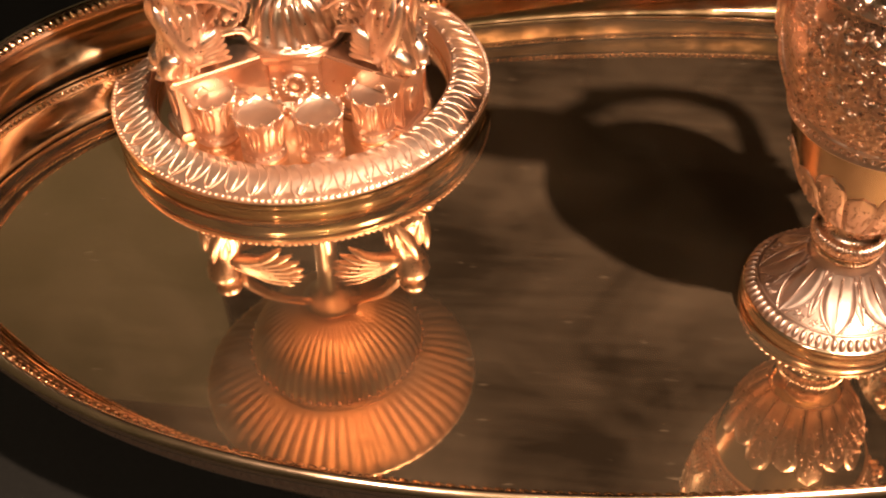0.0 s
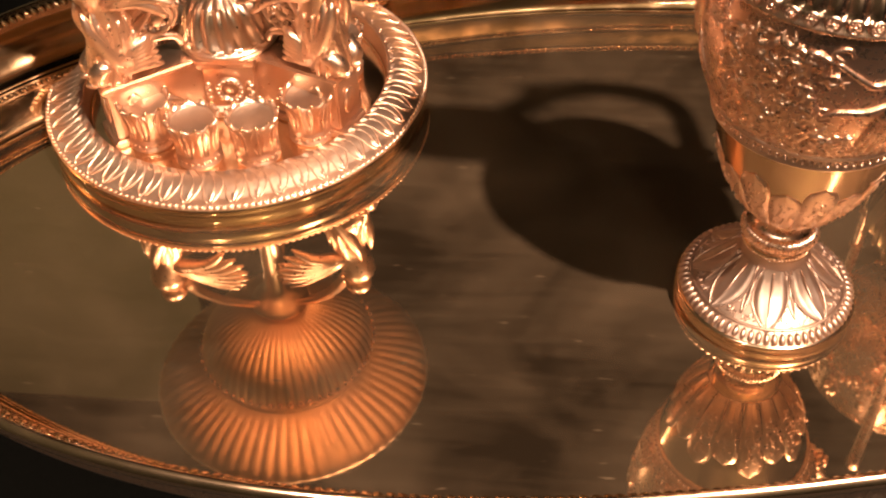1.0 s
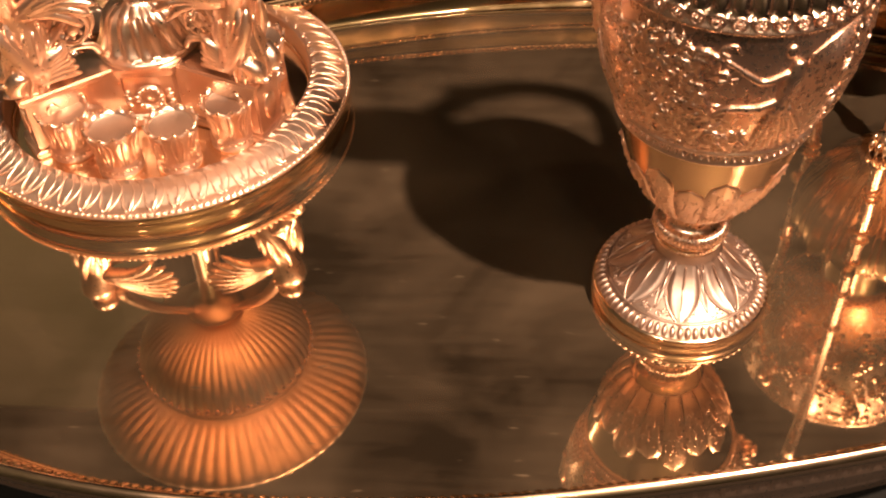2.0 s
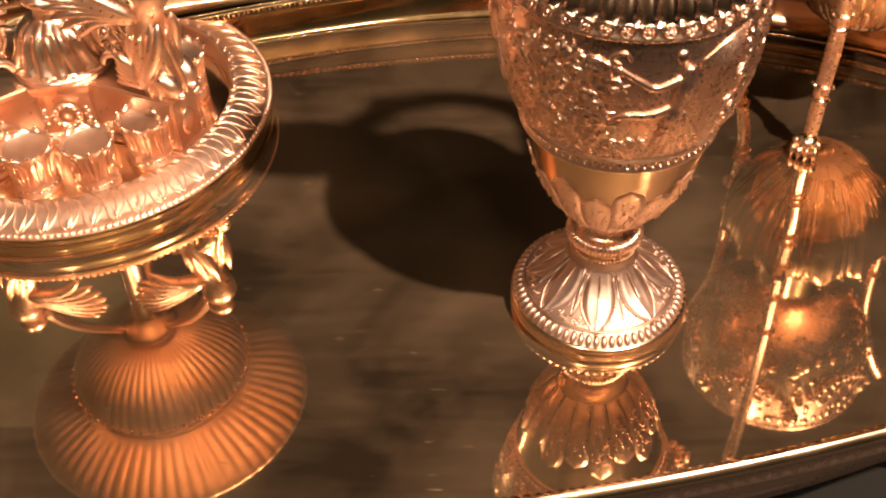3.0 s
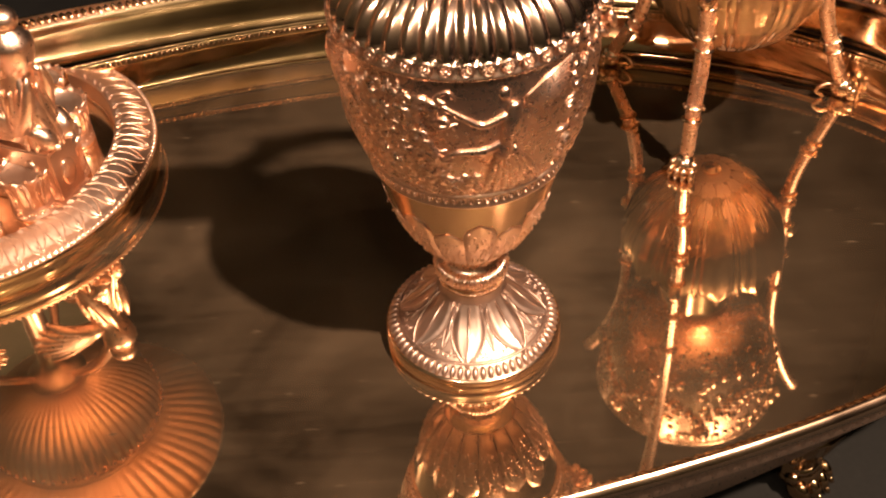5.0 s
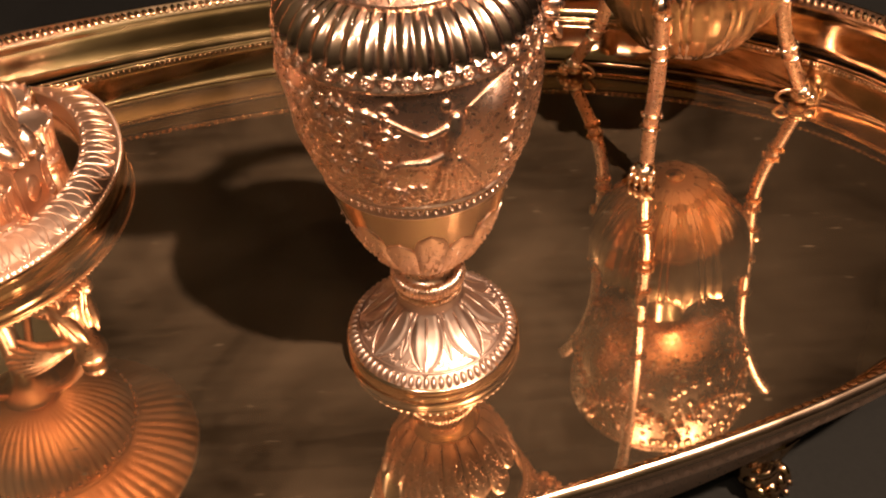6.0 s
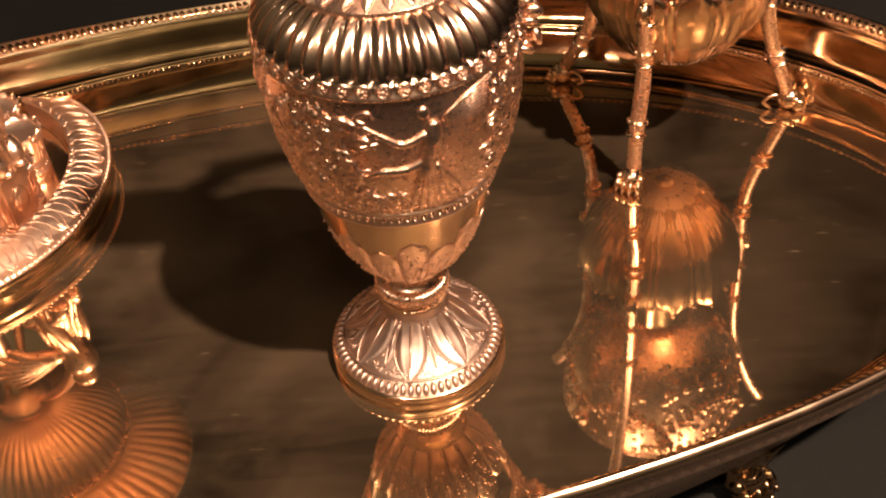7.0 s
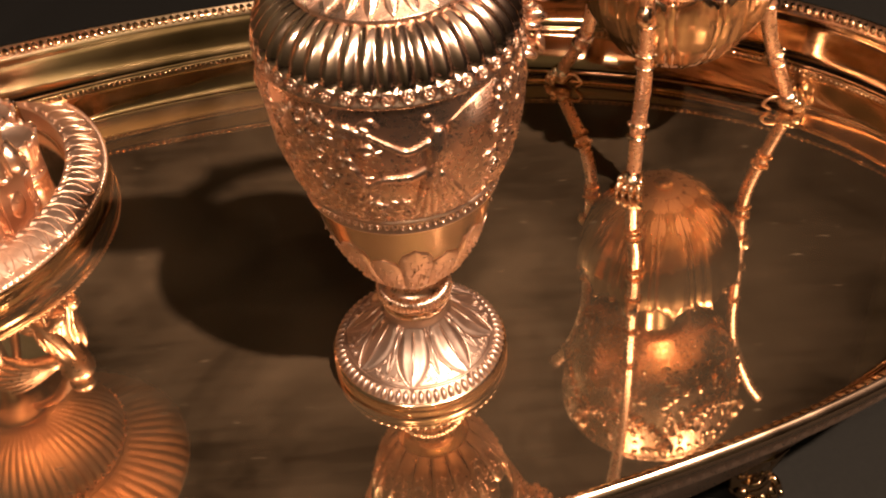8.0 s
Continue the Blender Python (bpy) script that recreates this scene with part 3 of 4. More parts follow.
    spread(26, 0.0, 0.0, lambda: neck_leaf(), MATTE, neck, "neck_leaf")
    d = Vector((math.cos(radians(24)), math.sin(radians(24)), 0))
    at = lambda r, z: d * r + Vector((0, 0, z))
    part("spout", tube(smoothed([at(0.0, 0.232), at(-0.002, 0.250), at(-0.010, 0.268), at(-0.024, 0.284), at(-0.040, 0.298)], 4), [0.0175, 0.0175, 0.0175, 0.018, 0.018, 0.0185, 0.019, 0.0195, 0.020, 0.020, 0.020, 0.020, 0.020, 0.0195, 0.019, 0.018, 0.016], 20), MATTE, e)
    h = part("handle", tube(smoothed([at(0.048, 0.166), at(0.060, 0.190), at(0.0700, 0.216), at(0.0790, 0.250), at(0.0735, 0.276), at(0.058, 0.296), at(0.036, 0.300), at(0.006, 0.286)], 5), 0.0060, 12), MATTE, e)
    part("thumbpiece", tube([at(0.046, 0.298), at(0.036, 0.312), at(0.028, 0.314)], [0.005, 0.004, 0.002], 8), MATTE, h)
    rnd = random.Random(11)
    bm = bmesh.new()
    for k in range(34):
        q = at(0.050 + rnd.uniform(0, 0.0115), 0.163 + rnd.uniform(-0.015, 0.014))
        side = Vector((-d.y, d.x, 0)) * rnd.uniform(-0.009, 0.009)
        ball(bm, Matrix.Translation(q + side) @ pose(0, 0, 0, rnd.uniform(0, 90), rnd.uniform(0, 90), 0) @ Matrix.Diagonal((0.0046, 0.0020, 0.0030, 1)), 8, 6)
    tagged(part("handle_mount", bm, MATTE, h), kind="stuff")
    e.matrix_world = pose(-0.0020, 0, -0.0007, 0, 1.1, 0)
    return e


PETALS = {}


def rosette():
    """A small flower of eight petals in a raised ring."""
    bm = torus_bm(0.0024, 0.00055, 0.0, 16, 6)
    ball(bm, Matrix.Diagonal((0.0008, 0.0008, 0.0011, 1)), 8, 6)
    for k in range(8):
        ball(bm, pose(0, 0, 0, 0, 0, 45 * k) @ blob(0.0014, 0, 0.0001, 0.0007, 0.0004, 0.0005), 5, 4)
    return bm


def neck_leaf():
    prof = [(0.0205, 0.2110), (0.0240, 0.2050), (0.0285, 0.2015), (0.0335, 0.1986)]
    bm = leaf(1.0, 0.0072, 0.0009, 0, 8)
    for v in bm.verts:
        r = 0.0205 + 0.0130 * v.co.x
        w = v.co.y * (0.65 + 0.35 * v.co.x)
        v.co = (r, w, float(np.interp(r, [p[0] for p in prof], [p[1] for p in prof])) + v.co.z + 0.0003)
    return bm


EWER = ewer()

# ---- the centrepiece stand ----
STAND = (-0.2754, 0.1292)
ARMS = (-142.7, -22.7, 97.3)


def acanthus_cup():
    """A small cup of upright leaves with a scalloped, beaded mouth."""
    bm = lathe([(0.0, 0.0), (0.0112, 0.0), (0.0118, 0.0008), (0.0118, 0.0024), (0.0106, 0.0030), (0.0106, 0.0052), (0.0117, 0.0060), (0.0117, 0.0070), (0.0108, 0.0078), (0.0104, 0.010), (0.0106, 0.017), (0.0113, 0.023), (0.0126, 0.0280), (0.0136, 0.0305), (0.0124, 0.0306), (0.0114, 0.0285), (0.0109, 0.0270), (0.0, 0.0268)], 72,
               lambda i, a: 1 + (0.055 * abs(math.cos(6 * a)) if 9 <= i <= 14 else 0) + (0.026 * math.cos(24 * a) if 10 <= i <= 12 else 0))
    for k in range(8):
        a = math.pi * k / 4
        for w, rr in ((0.0, 0.0009), (0.24, 0.0006), (-0.24, 0.0006)):
            tube([(r * math.cos(a + w * f), r * math.sin(a + w * f), z) for r, z, f in ((0.0107, 0.009, 0.5), (0.0109, 0.016, 1.0), (0.0118, 0.023, 1.1), (0.0134, 0.0285, 0.5))], [rr, rr * 1.2, rr * 1.1, rr * 0.6], 5, bm)
    for k in range(20):
        ball(bm, pose(0, 0, 0, 0, 0, 18 * k) @ blob(0.0109, 0, 0.0041, 0.0008, 0.0012, 0.0009), 5, 4)
    for v in bm.verts:
        if v.co.z > 0.0275 and math.hypot(v.co.x, v.co.y) > 0.0118:
            v.co.z += 0.0010 * math.cos(12 * math.atan2(v.co.y, v.co.x))
    return bm


def wing():
    """A raised wing: layered plumes fanning up and back."""
    bm = bmesh.new()
    for k in range(7):
        a = 35 + 13 * k
        tip = Vector((-math.cos(radians(a)) * 0.030, 0, math.sin(radians(a)) * 0.040))
        tube(smoothed([Vector((0, 0, 0)), tip * 0.5 + Vector((0.004, 0, 0.004)), tip], 4), [0.0034, 0.0046, 0.0046, 0.0042, 0.0038, 0.0034, 0.0028, 0.0020, 0.0008], 7, bm)
    return bm


def lowered(bm, share=0.70, base=0.0455):
    """Brings what stands on the plinth down to its height."""
    for v in bm.verts:
        if v.co.z > base:
            v.co.z = base + (v.co.z - base) * share
    return bm


def stand():
    s = thing("centrepiece_stand", *STAND, 0, "gilded centrepiece stand, small leafy cups round a three-armed plinth", "centrepiece")
    part("base_band", lathe([(0.0, 0.0), (0.1026, 0.0), (0.1033, 0.0010), (0.1039, 0.0026), (0.1043, 0.0046), (0.1044, 0.0066), (0.1041, 0.0086), (0.1036, 0.0100), (0.1044, 0.0106), (0.1046, 0.0118), (0.1040, 0.0125)], 160), POLISH, s)
    border = part("leaf_border", lathe([tuple(p) for p in smoothed([(0.1040, 0.0125), (0.1046, 0.0135), (0.1030, 0.0150), (0.1005, 0.0158), (0.0988, 0.0164), (0.0930, 0.0192), (0.0872, 0.0210), (0.0840, 0.0208), (0.0828, 0.0192), (0.0825, 0.0080)], 3)], 160), SOFT, s)
    tagged(part("rope_edge", beads(190, 0.1034, 0.0146, 0.0014, 0.0021, 0.0008, 24, 6, 5), SOFT, border), kind="stuff")

    def tongue():
        slant = pose(0, 0, 0, 0, 0, 14)
        bm = leaf(0.0135, 0.0090, 0.0010, 0.0006, 8)
        for sgn in (-1, 1):
            tube(smoothed([(0.0004, 0.0036 * sgn, 0.0004), (0.0055, 0.0054 * sgn, 0.0006), (0.0112, 0.0042 * sgn, 0.0004), (0.0140, 0.0008 * sgn, 0.0)], 3), 0.00045, 6, bm)
        tube(smoothed([(0.001, 0, 0.0005), (0.007, 0.0008, 0.0007), (0.0128, 0, 0.0003)], 3), 0.0004, 5, bm)
        for v in bm.verts:
            v.co.y += 0.0020 * math.sin(v.co.x / 0.0135 * 4.0)
        bmesh.ops.transform(bm, matrix=slant @ Matrix.Diagonal((1.30, 0.92, 1.0, 1)), verts=bm.verts)
        return bm
    spread(54, 0.0842, 0.0212, tongue, SOFT, border, "leaf_tongue", 18)
    part("base_floor", lathe([(0.0855, 0.0080), (0.0, 0.0080)], 96), BRIGHT, s)
    part("floor_ring", torus_bm(0.0815, 0.0011, 0.0085, 96, 8), BRIGHT, s)
    # central block of the plinth
    bm = lathe([(0.027, 0.008), (0.029, 0.009), (0.029, 0.013), (0.026, 0.015), (0.026, 0.039), (0.029, 0.041), (0.030, 0.044), (0.030, 0.046), (0.0, 0.046)], 6)
    bmesh.ops.rotate(bm, cent=(0, 0, 0), matrix=Matrix.Rotation(radians(-82.7 + 30), 3, "Z"), verts=bm.verts)
    block = part("plinth_block", bm, CUP, s, smooth=False)
    cup = figure = None
    for k, az in enumerate(ARMS):
        to = pose(0, 0, 0, 0, 0, az)
        bm = bmesh.new()
        for x0, x1, w, z0, z1 in ((0.015, 0.0755, 0.0245, 0.008, 0.0125), (0.015, 0.0730, 0.0205, 0.0125, 0.0415), (0.015, 0.0755, 0.0245, 0.0415, 0.0455)):
            bmesh.ops.create_cube(bm, size=1, matrix=to @ pose((x0 + x1) / 2, 0, (z0 + z1) / 2) @ Matrix.Diagonal((x1 - x0, w, z1 - z0, 1)))
        bmesh.ops.bevel(bm, geom=bm.edges[:], offset=0.0009, segments=2, affect="EDGES")
        arm = part("plinth_arm", bm, CUP, s, smooth=False)
        # plaques, medallion and reliefs on the plinth
        for side in (-1, 1):
            path = smoothed([to @ Vector((x, side * 0.0108, z)) for x, z in ((0.034, 0.021), (0.040, 0.026), (0.047, 0.027), (0.054, 0.026), (0.060, 0.029), (0.063, 0.034), (0.060, 0.037), (0.057, 0.034))], 4)
            bm = tube(path, list(np.interp(np.linspace(0, 1, len(path)), [0, 0.25, 0.45, 0.7, 1], [0.0006, 0.0030, 0.0026, 0.0013, 0.0008])), 8)
            part("scroll_relief", bm, SATIN, arm)
        bm = bmesh.new()
        ball(bm, to @ blob(0.0736, 0, 0.0265, 0.0012, 0.0055, 0.0080), 12, 8)
        part("end_medallion", bm, SATIN, arm)
        mid = pose(0, 0, 0, 0, 0, az + 60) @ pose(0.0252, 0, 0.0275, 0, 90, 0)
        ob = part("wreath_medallion", torus_bm(0.0062, 0.0017, 0.0, 20, 8), SATIN, block)
        ob.matrix_local = mid
        bm = bmesh.new()
        for j in range(14):
            a = 2 * math.pi * j / 14
            ball(bm, blob(0.0064 * math.cos(a), 0.0064 * math.sin(a), 0.0014, 0.0014, 0.0014, 0.0010), 6, 5)
        for sgn in (-1, 1):
            for j in range(5):
                ball(bm, blob((j - 2) * 0.0022, sgn * (0.0108 + 0.0008 * (j % 2)), 0.0006, 0.0016, 0.0018, 0.0012), 6, 5)
        tagged(part("wreath_leafage", bm, SATIN, ob), kind="stuff")
        # four cups in each bay
        for off in (14, 45, 75, 106):
            a = radians(az + off)
            m = pose(STAND[0] + 0.0585 * math.cos(a), STAND[1] + 0.0585 * math.sin(a), 0.008, 0, 0, az + off)
            if cup is None:
                cup = thing("leaf_cup", 0, 0, 0, "small gilded leaf-moulded cup with scalloped mouth on the stand", "cup", "cups round the plinth")
                part("cup_body", acanthus_cup(), CUP, cup)
                tagged(part("cup_beading", beads(12, 0.0136, 0.0312, 0.0011, 0.0011, 0.0011), BRIGHT, cup), kind="stuff")
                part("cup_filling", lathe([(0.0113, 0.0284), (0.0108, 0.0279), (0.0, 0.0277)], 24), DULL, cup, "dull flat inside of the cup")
                for piece in cup.children:
                    piece.data.transform(Matrix.Diagonal((1, 1, 0.88, 1)))
                cup.matrix_basis = m
            else:
                copy_thing(cup, m)
        # winged figure on each arm, kept as a plain form
        bm = bmesh.new()
        tube(smoothed([(0.066, 0, 0.0455), (0.065, 0, 0.056), (0.062, 0, 0.070), (0.060, 0, 0.088), (0.062, 0, 0.104), (0.066, 0, 0.118), (0.066, 0, 0.130), (0.064, 0, 0.140)], 4), [0.0105] * 4 + list(np.linspace(0.0105, 0.0125, 6)) + list(np.linspace(0.012, 0.0085, 8)) + list(np.linspace(0.0085, 0.0105, 6)) + list(np.linspace(0.010, 0.0055, 5)), 14, bm)
        ball(bm, blob(0.065, 0, 0.146, 0.0085, 0.0075, 0.0095), 12, 9)
        for sgn in (-1, 1):
            ball(bm, blob(0.0735, 0.0052 * sgn, 0.0485, 0.0075, 0.0042, 0.0034), 10, 7)
            tube(smoothed([(0.068, 0.008 * sgn, 0.064), (0.074, 0.0068 * sgn, 0.056), (0.073, 0.0055 * sgn, 0.049)], 3), [0.0052] * 7, 9, bm)
        # folds of the dress
        for j in range(14):
            a = 2 * math.pi * j / 14
            tube(smoothed([(x + r * math.cos(a + w), r * math.sin(a + w), z) for x, r, z, w in ((0.066, 0.0112, 0.046, 0.0), (0.064, 0.0108, 0.060, 0.10), (0.061, 0.0112, 0.078, -0.06), (0.061, 0.0110, 0.096, 0.05))], 3), [0.0010, 0.0012, 0.0015, 0.0016, 0.0016, 0.0015, 0.0013, 0.0012, 0.0010, 0.0007], 6, bm)
        bmesh.ops.transform(lowered(bm), matrix=to, verts=bm.verts)
        fig = part("winged_figure", bm, CHASED, s)
        for sgn in (-1, 1):
            w = part("wing", wing(), CHASED, fig)
            w.matrix_local = to @ pose(0.060, 0.010 * sgn, 0.052, 12 * sgn, 0, 14 * sgn)
            w = part("wing", wing(), CHASED, fig)
            w.matrix_local = to @ pose(0.062, 0.007 * sgn, 0.090, 0, -70, -30 * sgn) @ Matrix.Diagonal((0.75, 1.0, 1.1, 1))
        for sgn in (-1, 1):
            bm = bmesh.new()
            for j in range(6):
                t = j / 5
                tube(smoothed([(0.066, 0.006 * sgn, 0.048 + 0.006 * t), (0.054 - 0.004 * t, 0.0095 * sgn, 0.052 + 0.012 * t), (0.040 + 0.004 * t, 0.0075 * sgn, 0.0475 + 0.020 * t)], 4), [0.0018, 0.0026, 0.0030, 0.0032, 0.0032, 0.0030, 0.0026, 0.0020, 0.0010], 7, bm)
            bmesh.ops.transform(bm, matrix=to, verts=bm.verts)
            part("flank_leaf", bm, SATIN, fig)
        # scroll ring with a rosette, between the figure and the urn
        bm = torus_bm(0.0082, 0.0013, 0.0, 24, 8)
        ball(bm, Matrix.Diagonal((0.0042, 0.0042, 0.0022, 1)), 12, 8)
        for j in range(8):
            ball(bm, pose(0, 0, 0, 0, 0, 45 * j) @ blob(0.0050, 0, 0.0008, 0.0020, 0.0014, 0.0012), 7, 5)
        ring = part("scroll_ring", bm, SATIN, s)
        ring.matrix_local = to @ pose(0.037, 0, 0.068, 90, 0, 0)
        bm = tube(smoothed([to @ Vector(p) for p in ((0.050, 0, 0.047), (0.047, 0, 0.054), (0.040, 0, 0.058), (0.030, 0, 0.056), (0.026, 0, 0.050))], 5), 0.0022, 8)
        tube(smoothed([to @ Vector(p) for p in ((0.046, 0, 0.074), (0.040, 0, 0.082), (0.030, 0, 0.080), (0.026, 0, 0.070), (0.030, 0, 0.062))], 5), 0.0017, 8, bm)
        part("scroll", bm, SATIN, s)
        bm = tube(smoothed([to @ Vector(p) for p in ((0.058, 0, 0.112), (0.048, 0, 0.128), (0.038, 0, 0.140), (0.026, 0, 0.150), (0.012, 0, 0.160))], 4), list(np.linspace(0.0042, 0.0024, 17)), 10)
        part("bracket", bm, SATIN, s)
    urn = part("urn", lathe([tuple(p) for p in smoothed([(0.027, 0.046), (0.027, 0.0485), (0.0240, 0.0505), (0.0218, 0.0555), (0.0200, 0.0625), (0.0160, 0.0695), (0.0098, 0.0735), (0.0080, 0.077), (0.0085, 0.080), (0.0120, 0.083), (0.0125, 0.086), (0.009, 0.090), (0.007, 0.10), (0.0075, 0.142), (0.010, 0.152), (0.016, 0.157), (0.019, 0.162), (0.012, 0.168)], 3)], 16 * 10, lambda i, a: 1 + (0.13 * abs(math.cos(8 * a + 0.16 * i)) - 0.05 if 5 < i < 18 else 0)), SATIN, s)
    part("urn_ring", torus_bm(0.0232, 0.0018, 0.0495, 48, 8), SATIN, urn)
    bowl = part("fluted_bowl", lathe([tuple(p) for p in smoothed([(0.012, 0.166), (0.020, 0.167), (0.034, 0.172), (0.046, 0.181), (0.0535, 0.192), (0.0565, 0.2030), (0.0545, 0.2075), (0.0515, 0.2085), (0.0515, 0.214)], 5)], 56 * 8, lambda i, a: 1 + (0.036 * abs(math.cos(28 * a)) * min(1, i / 20) if i < 30 else 0)), DISH, s)
    part("bowl_ring", torus_bm(0.0535, 0.0020, 0.2125, 72, 8), DISH, bowl)
    part("bowl_beading", beads(56, 0.0588, 0.2010, 0.0016, 0.0017, 0.0017), SILVER, bowl)
    bm = lathe([tuple(p) for p in smoothed([(0.052, 0.214), (0.056, 0.2160), (0.070, 0.2210), (0.084, 0.2275), (0.0925, 0.2345), (0.0915, 0.2370), (0.07, 0.2270), (0.03, 0.2220), (0.002, 0.222)], 5)], 64 * 6, lambda i, a: 1 + 0.012 * abs(math.cos(32 * a)) * min(1, i / 10) * 0.6)
    for v in bm.verts:
        r = math.hypot(v.co.x, v.co.y)
        if r > 0.056:
            v.co.z -= 0.0007 * abs(math.cos(32 * math.atan2(v.co.y, v.co.x))) * min(1, (r - 0.056) / 0.02)
    part("upper_dish", bm, DISH, s, "broad scalloped dish")
    return s


STAND_OB = stand()

# ---- the tripod ----
TRI = (0.1425, 0.160)
TRI_FEET = ((0.112, 0.102), (0.213, 0.164), (0.086, 0.209))


def tripod():
    t = thing("tripod_burner", *TRI, 0, "gilded tripod perfume burner with slender paw-footed legs and leafy bowl", "incense burner")
    for fx, fy in TRI_FEET:
        v = Vector((fx - TRI[0], fy - TRI[1], 0))
        rad = v.length
        az = math.degrees(math.atan2(v.y, v.x))
        d = v.normalized()
        prof = [(rad - 0.001, 0.006), (rad - 0.005, 0.014), (0.0575, 0.036), (0.0525, 0.052), (0.0505, 0.064), (0.0500, 0.078), (0.0510, 0.096), (0.052, 0.13), (0.053, 0.17), (0.058, 0.20), (0.070, 0.235), (0.080, 0.254)]
        n = (len(prof) - 1) * 4 + 1
        leg = part("leg", tube(smoothed([d * r + Vector((0, 0, z)) for r, z in prof], 4), list(np.interp(np.linspace(0, 1, n), [0, 0.12, 0.3, 0.5, 0.75, 1], [0.0034, 0.0038, 0.0040, 0.0037, 0.0034, 0.0042])), 14), MATTE, t)
        bm = paw()
        bmesh.ops.transform(bm, matrix=pose(fx - TRI[0], fy - TRI[1], 0, 0, 0, az) @ pose(-0.001, 0, 0) @ Matrix.Diagonal((0.0150, 0.0155, 0.0150, 1)), verts=bm.verts)
        part("paw", bm, BRIGHT, leg)
        bm = tube(smoothed([d * (rad - 0.004) + Vector((0, 0, 0.008)), d * (rad - 0.012) + Vector((0, 0, 0.009)), d * (rad - 0.0165) + Vector((0, 0, 0.005)), d * (rad - 0.012) + Vector((0, 0, 0.001))], 4), 0.0012, 6)
        part("spur", bm, BRIGHT, leg)
        for i, (r, z) in enumerate(((0.0590, 0.032), (0.0568, 0.0385), (0.0502, 0.070), (0.0500, 0.077), (0.0508, 0.094), (0.0517, 0.120), (0.0525, 0.150))):
            bm = torus_bm(0.0045, 0.0011, 0.0, 16, 6)
            if i % 2:
                for j in range(8):
                    ball(bm, pose(0, 0, 0, 0, 0, 45 * j) @ blob(0.0050, 0, 0, 0.0012, 0.0012, 0.0012), 6, 5)
            ob = part("bracelet", bm, BRIGHT, leg)
            ob.matrix_local = Matrix.Translation(d * r + Vector((0, 0, z))) @ pose(0, 0, 0, 0, 0, az) @ pose(0, 0, 0, 0, -18 if z < 0.05 else 0, 0)
        bm = bmesh.new()
        ball(bm, Matrix.Translation(d * 0.0545 + Vector((0, 0, 0.100))) @ pose(0, 0, 0, 0, 0, az) @ Matrix.Diagonal((0.0055, 0.0045, 0.0065, 1)), 12, 8)
        part("knee", bm, BRIGHT, leg)
    prof = [(0.001, 0.046), (0.010, 0.0468), (0.022, 0.0515), (0.034, 0.062), (0.043, 0.077), (0.0475, 0.092), (0.048, 0.104)]
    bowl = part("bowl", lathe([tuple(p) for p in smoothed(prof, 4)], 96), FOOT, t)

    def bowl_leaf(top, half, thick):
        """A broad ribbed lobe that hugs the bowl and ends in a rounded scallop."""
        bm = bmesh.new()
        rows = []
        for i in range(15):
            t = i / 14
            z = 0.0472 + t * (top - 0.0472)
            r0 = radius_at(prof, z)
            w = radians(half) * min(1.0, 0.55 + t) * (1 if t < 0.86 else math.sqrt(max(0.02, 1 - ((t - 0.86) / 0.14) ** 2)))
            row = []
            for k in range(13):
                q = -1 + k / 6
                lift = thick * (1 - q * q) ** 0.5 * (0.4 + 0.6 * t) + 0.0008 * math.cos(q * 14 + 9 * t * abs(q)) * (1 - abs(q))
                row.append(bm.verts.new(((r0 + lift) * math.cos(w * q), (r0 + lift) * math.sin(w * q), z)))
            rows.append(row)
        for p, q in zip(rows, rows[1:]):
            for k in range(12):
                bm.faces.new((p[k], p[k + 1], q[k + 1], q[k]))
        ball(bm, blob(radius_at(prof, top) + thick, 0, top, 0.0014, 0.0022, 0.0016), 6, 5)
        return bm
    kinds = [part("bowl_leaf", bowl_leaf(0.108, 14.5, 0.0024), GOLD, bowl), part("bowl_leaf", bowl_leaf(0.104, 15, 0.0012), GOLD, bowl)]
    for k in range(24):
        m = pose(0, 0, 0, 0, 0, 15 * k)
        if k < 2:
            kinds[k].matrix_local = m
        else:
            again(kinds[k % 2], bowl, m, "bowl_leaf")
    part("pendant", ball(bmesh.new(), blob(0, 0, 0.045, 0.0060, 0.0060, 0.0028), 14, 8), BRIGHT, bowl)
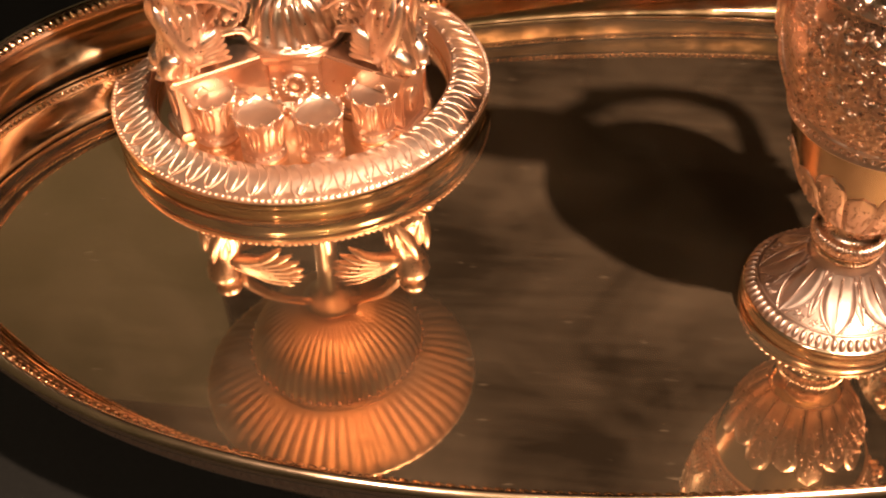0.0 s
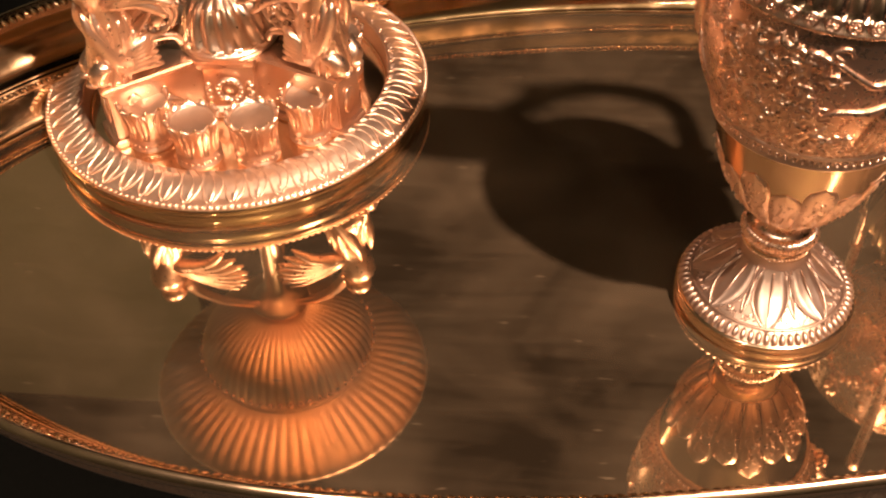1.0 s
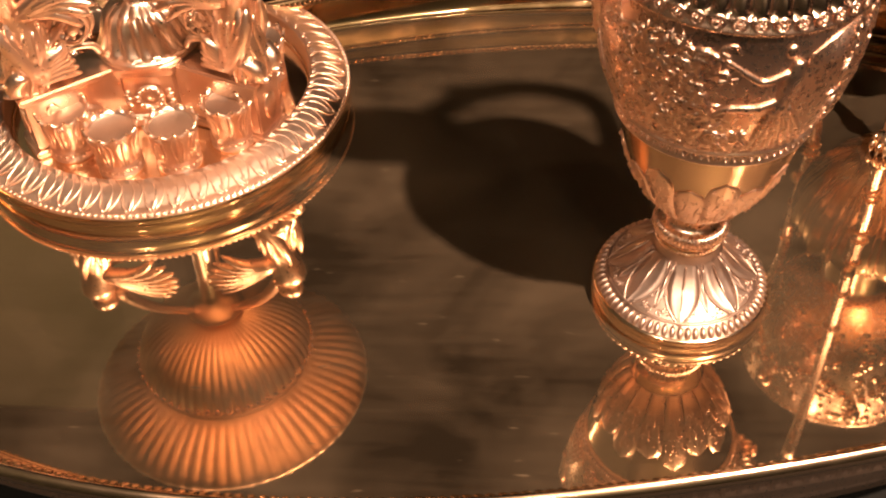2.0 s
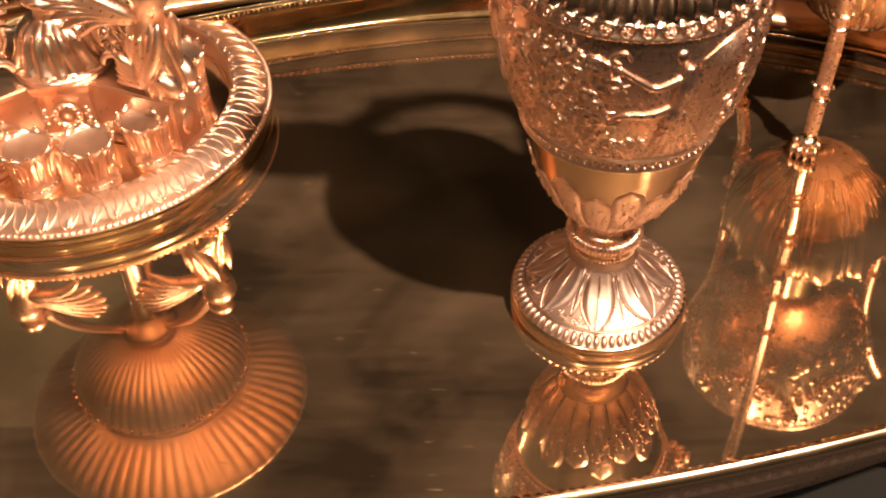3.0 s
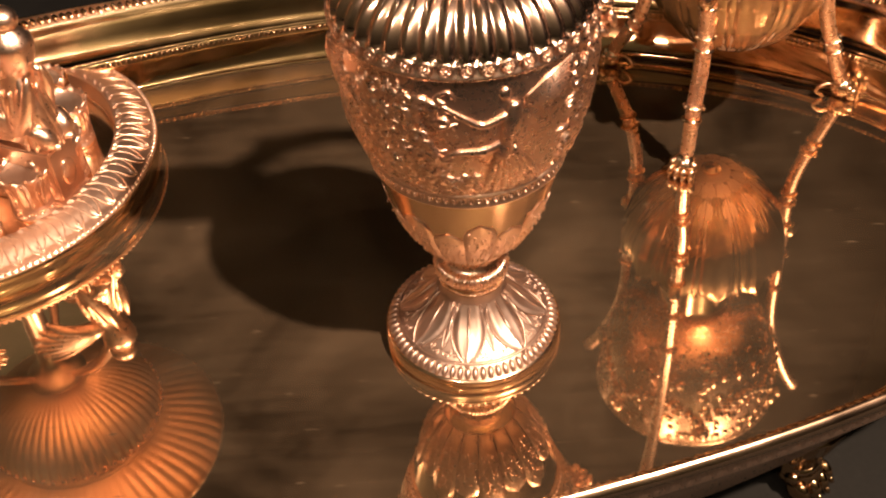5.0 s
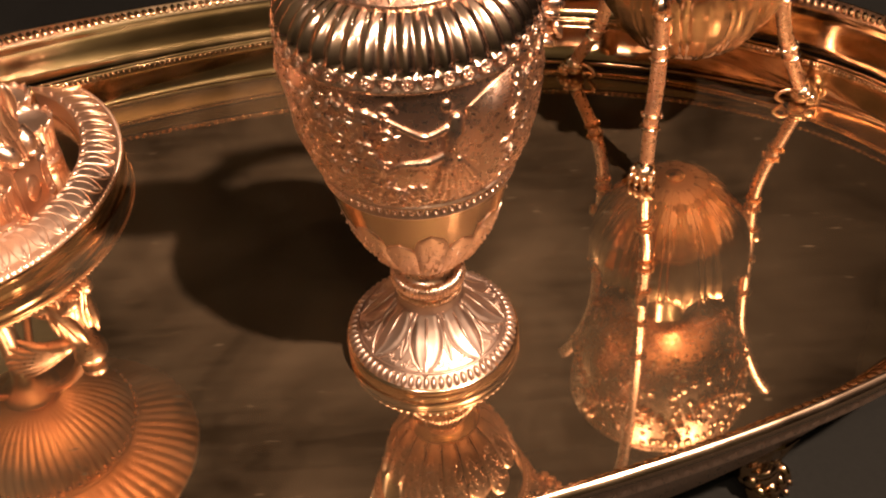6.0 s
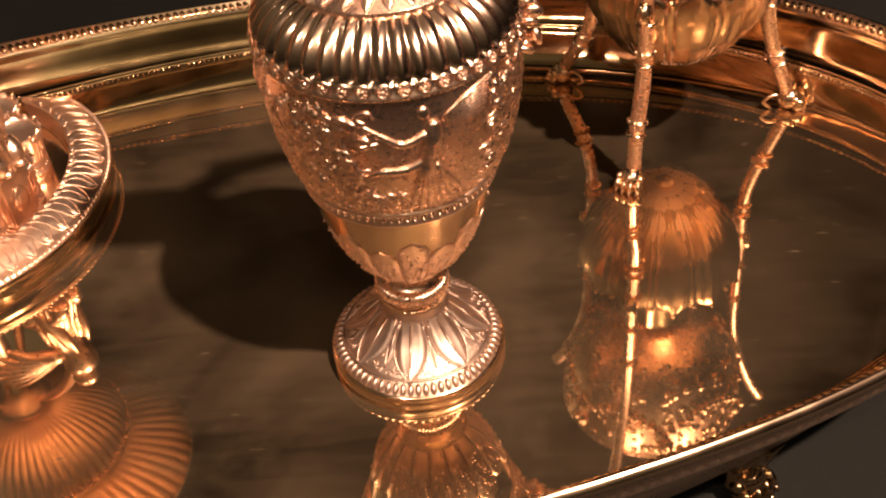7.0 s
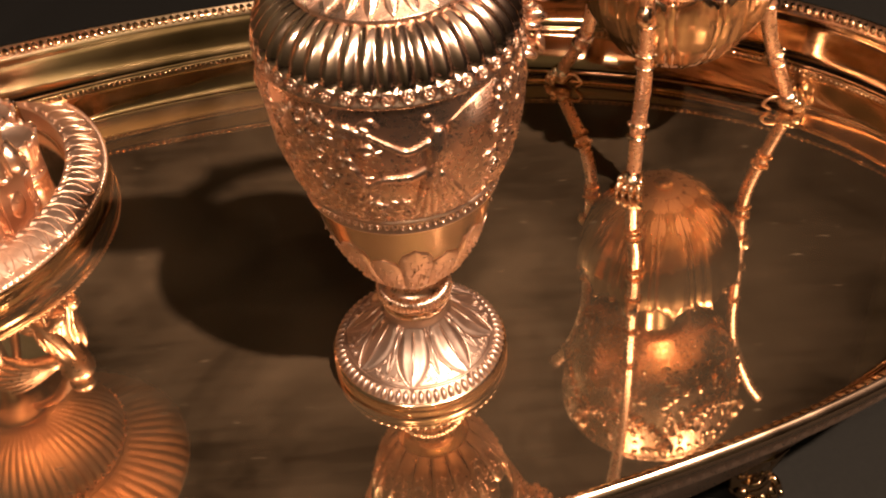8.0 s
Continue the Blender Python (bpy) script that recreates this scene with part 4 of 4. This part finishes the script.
    part("stem", lathe([tuple(p) for p in smoothed([(0.044, 0.104), (0.026, 0.106), (0.024, 0.112), (0.024, 0.130), (0.024, 0.150), (0.022, 0.158)], 3)], 64), BRIGHT, t)
    ub = part("upper_bowl", lathe([tuple(p) for p in smoothed([(0.022, 0.158), (0.040, 0.166), (0.052, 0.183), (0.058, 0.205), (0.060, 0.228), (0.0605, 0.231), (0.0600, 0.234), (0.050, 0.236)], 4)], 96), MATTE, t)
    rnd = random.Random(21)
    for k in range(6):
        bm = bmesh.new()
        a0 = 60 * k
        for j in range(12):
            a = a0 + 5 * j - 30
            z = 0.212 - 0.016 * math.cos(radians(6 * (5 * j - 30) * 0.5))
            r = float(np.interp(z, [0.166, 0.183, 0.205, 0.228], [0.040, 0.052, 0.058, 0.060]))
            ball(bm, pose(0, 0, 0, 0, 0, a) @ blob(r + 0.001, rnd.uniform(-0.001, 0.001), z, 0.0026, 0.0030, 0.0026), 7, 5)
        part("swag", bm, BRIGHT, ub)
        bm = bmesh.new()
        ball(bm, pose(0, 0, 0, 0, 0, a0 + 30) @ blob(0.060, 0, 0.222, 0.005, 0.006, 0.007), 10, 8)
        ball(bm, pose(0, 0, 0, 0, 0, a0 + 30) @ blob(0.064, 0, 0.216, 0.003, 0.003, 0.004), 8, 6)
        part("boss", bm, BRIGHT, ub)
    rnd = random.Random(5)
    for k in range(9):
        bm = bmesh.new()
        for _ in range(46):
            z = rnd.uniform(0.166, 0.228)
            r = float(np.interp(z, [0.160, 0.166, 0.183, 0.205, 0.228], [0.030, 0.040, 0.052, 0.058, 0.060]))
            ball(bm, pose(0, 0, 0, 0, 0, 40 * k + rnd.uniform(-19, 19)) @ blob(r + 0.0002, 0, z, 0.0009, rnd.uniform(0.0018, 0.0046), rnd.uniform(0.0016, 0.0040), 0, 0, rnd.uniform(0, 180)), 7, 5)
        part("leaf_relief", bm, BRIGHT, ub)
    part("rim_beading", beads(60, 0.0600, 0.232, 0.0012, 0.0018, 0.0016), BRIGHT, ub)
    return t


TRIPOD = tripod()
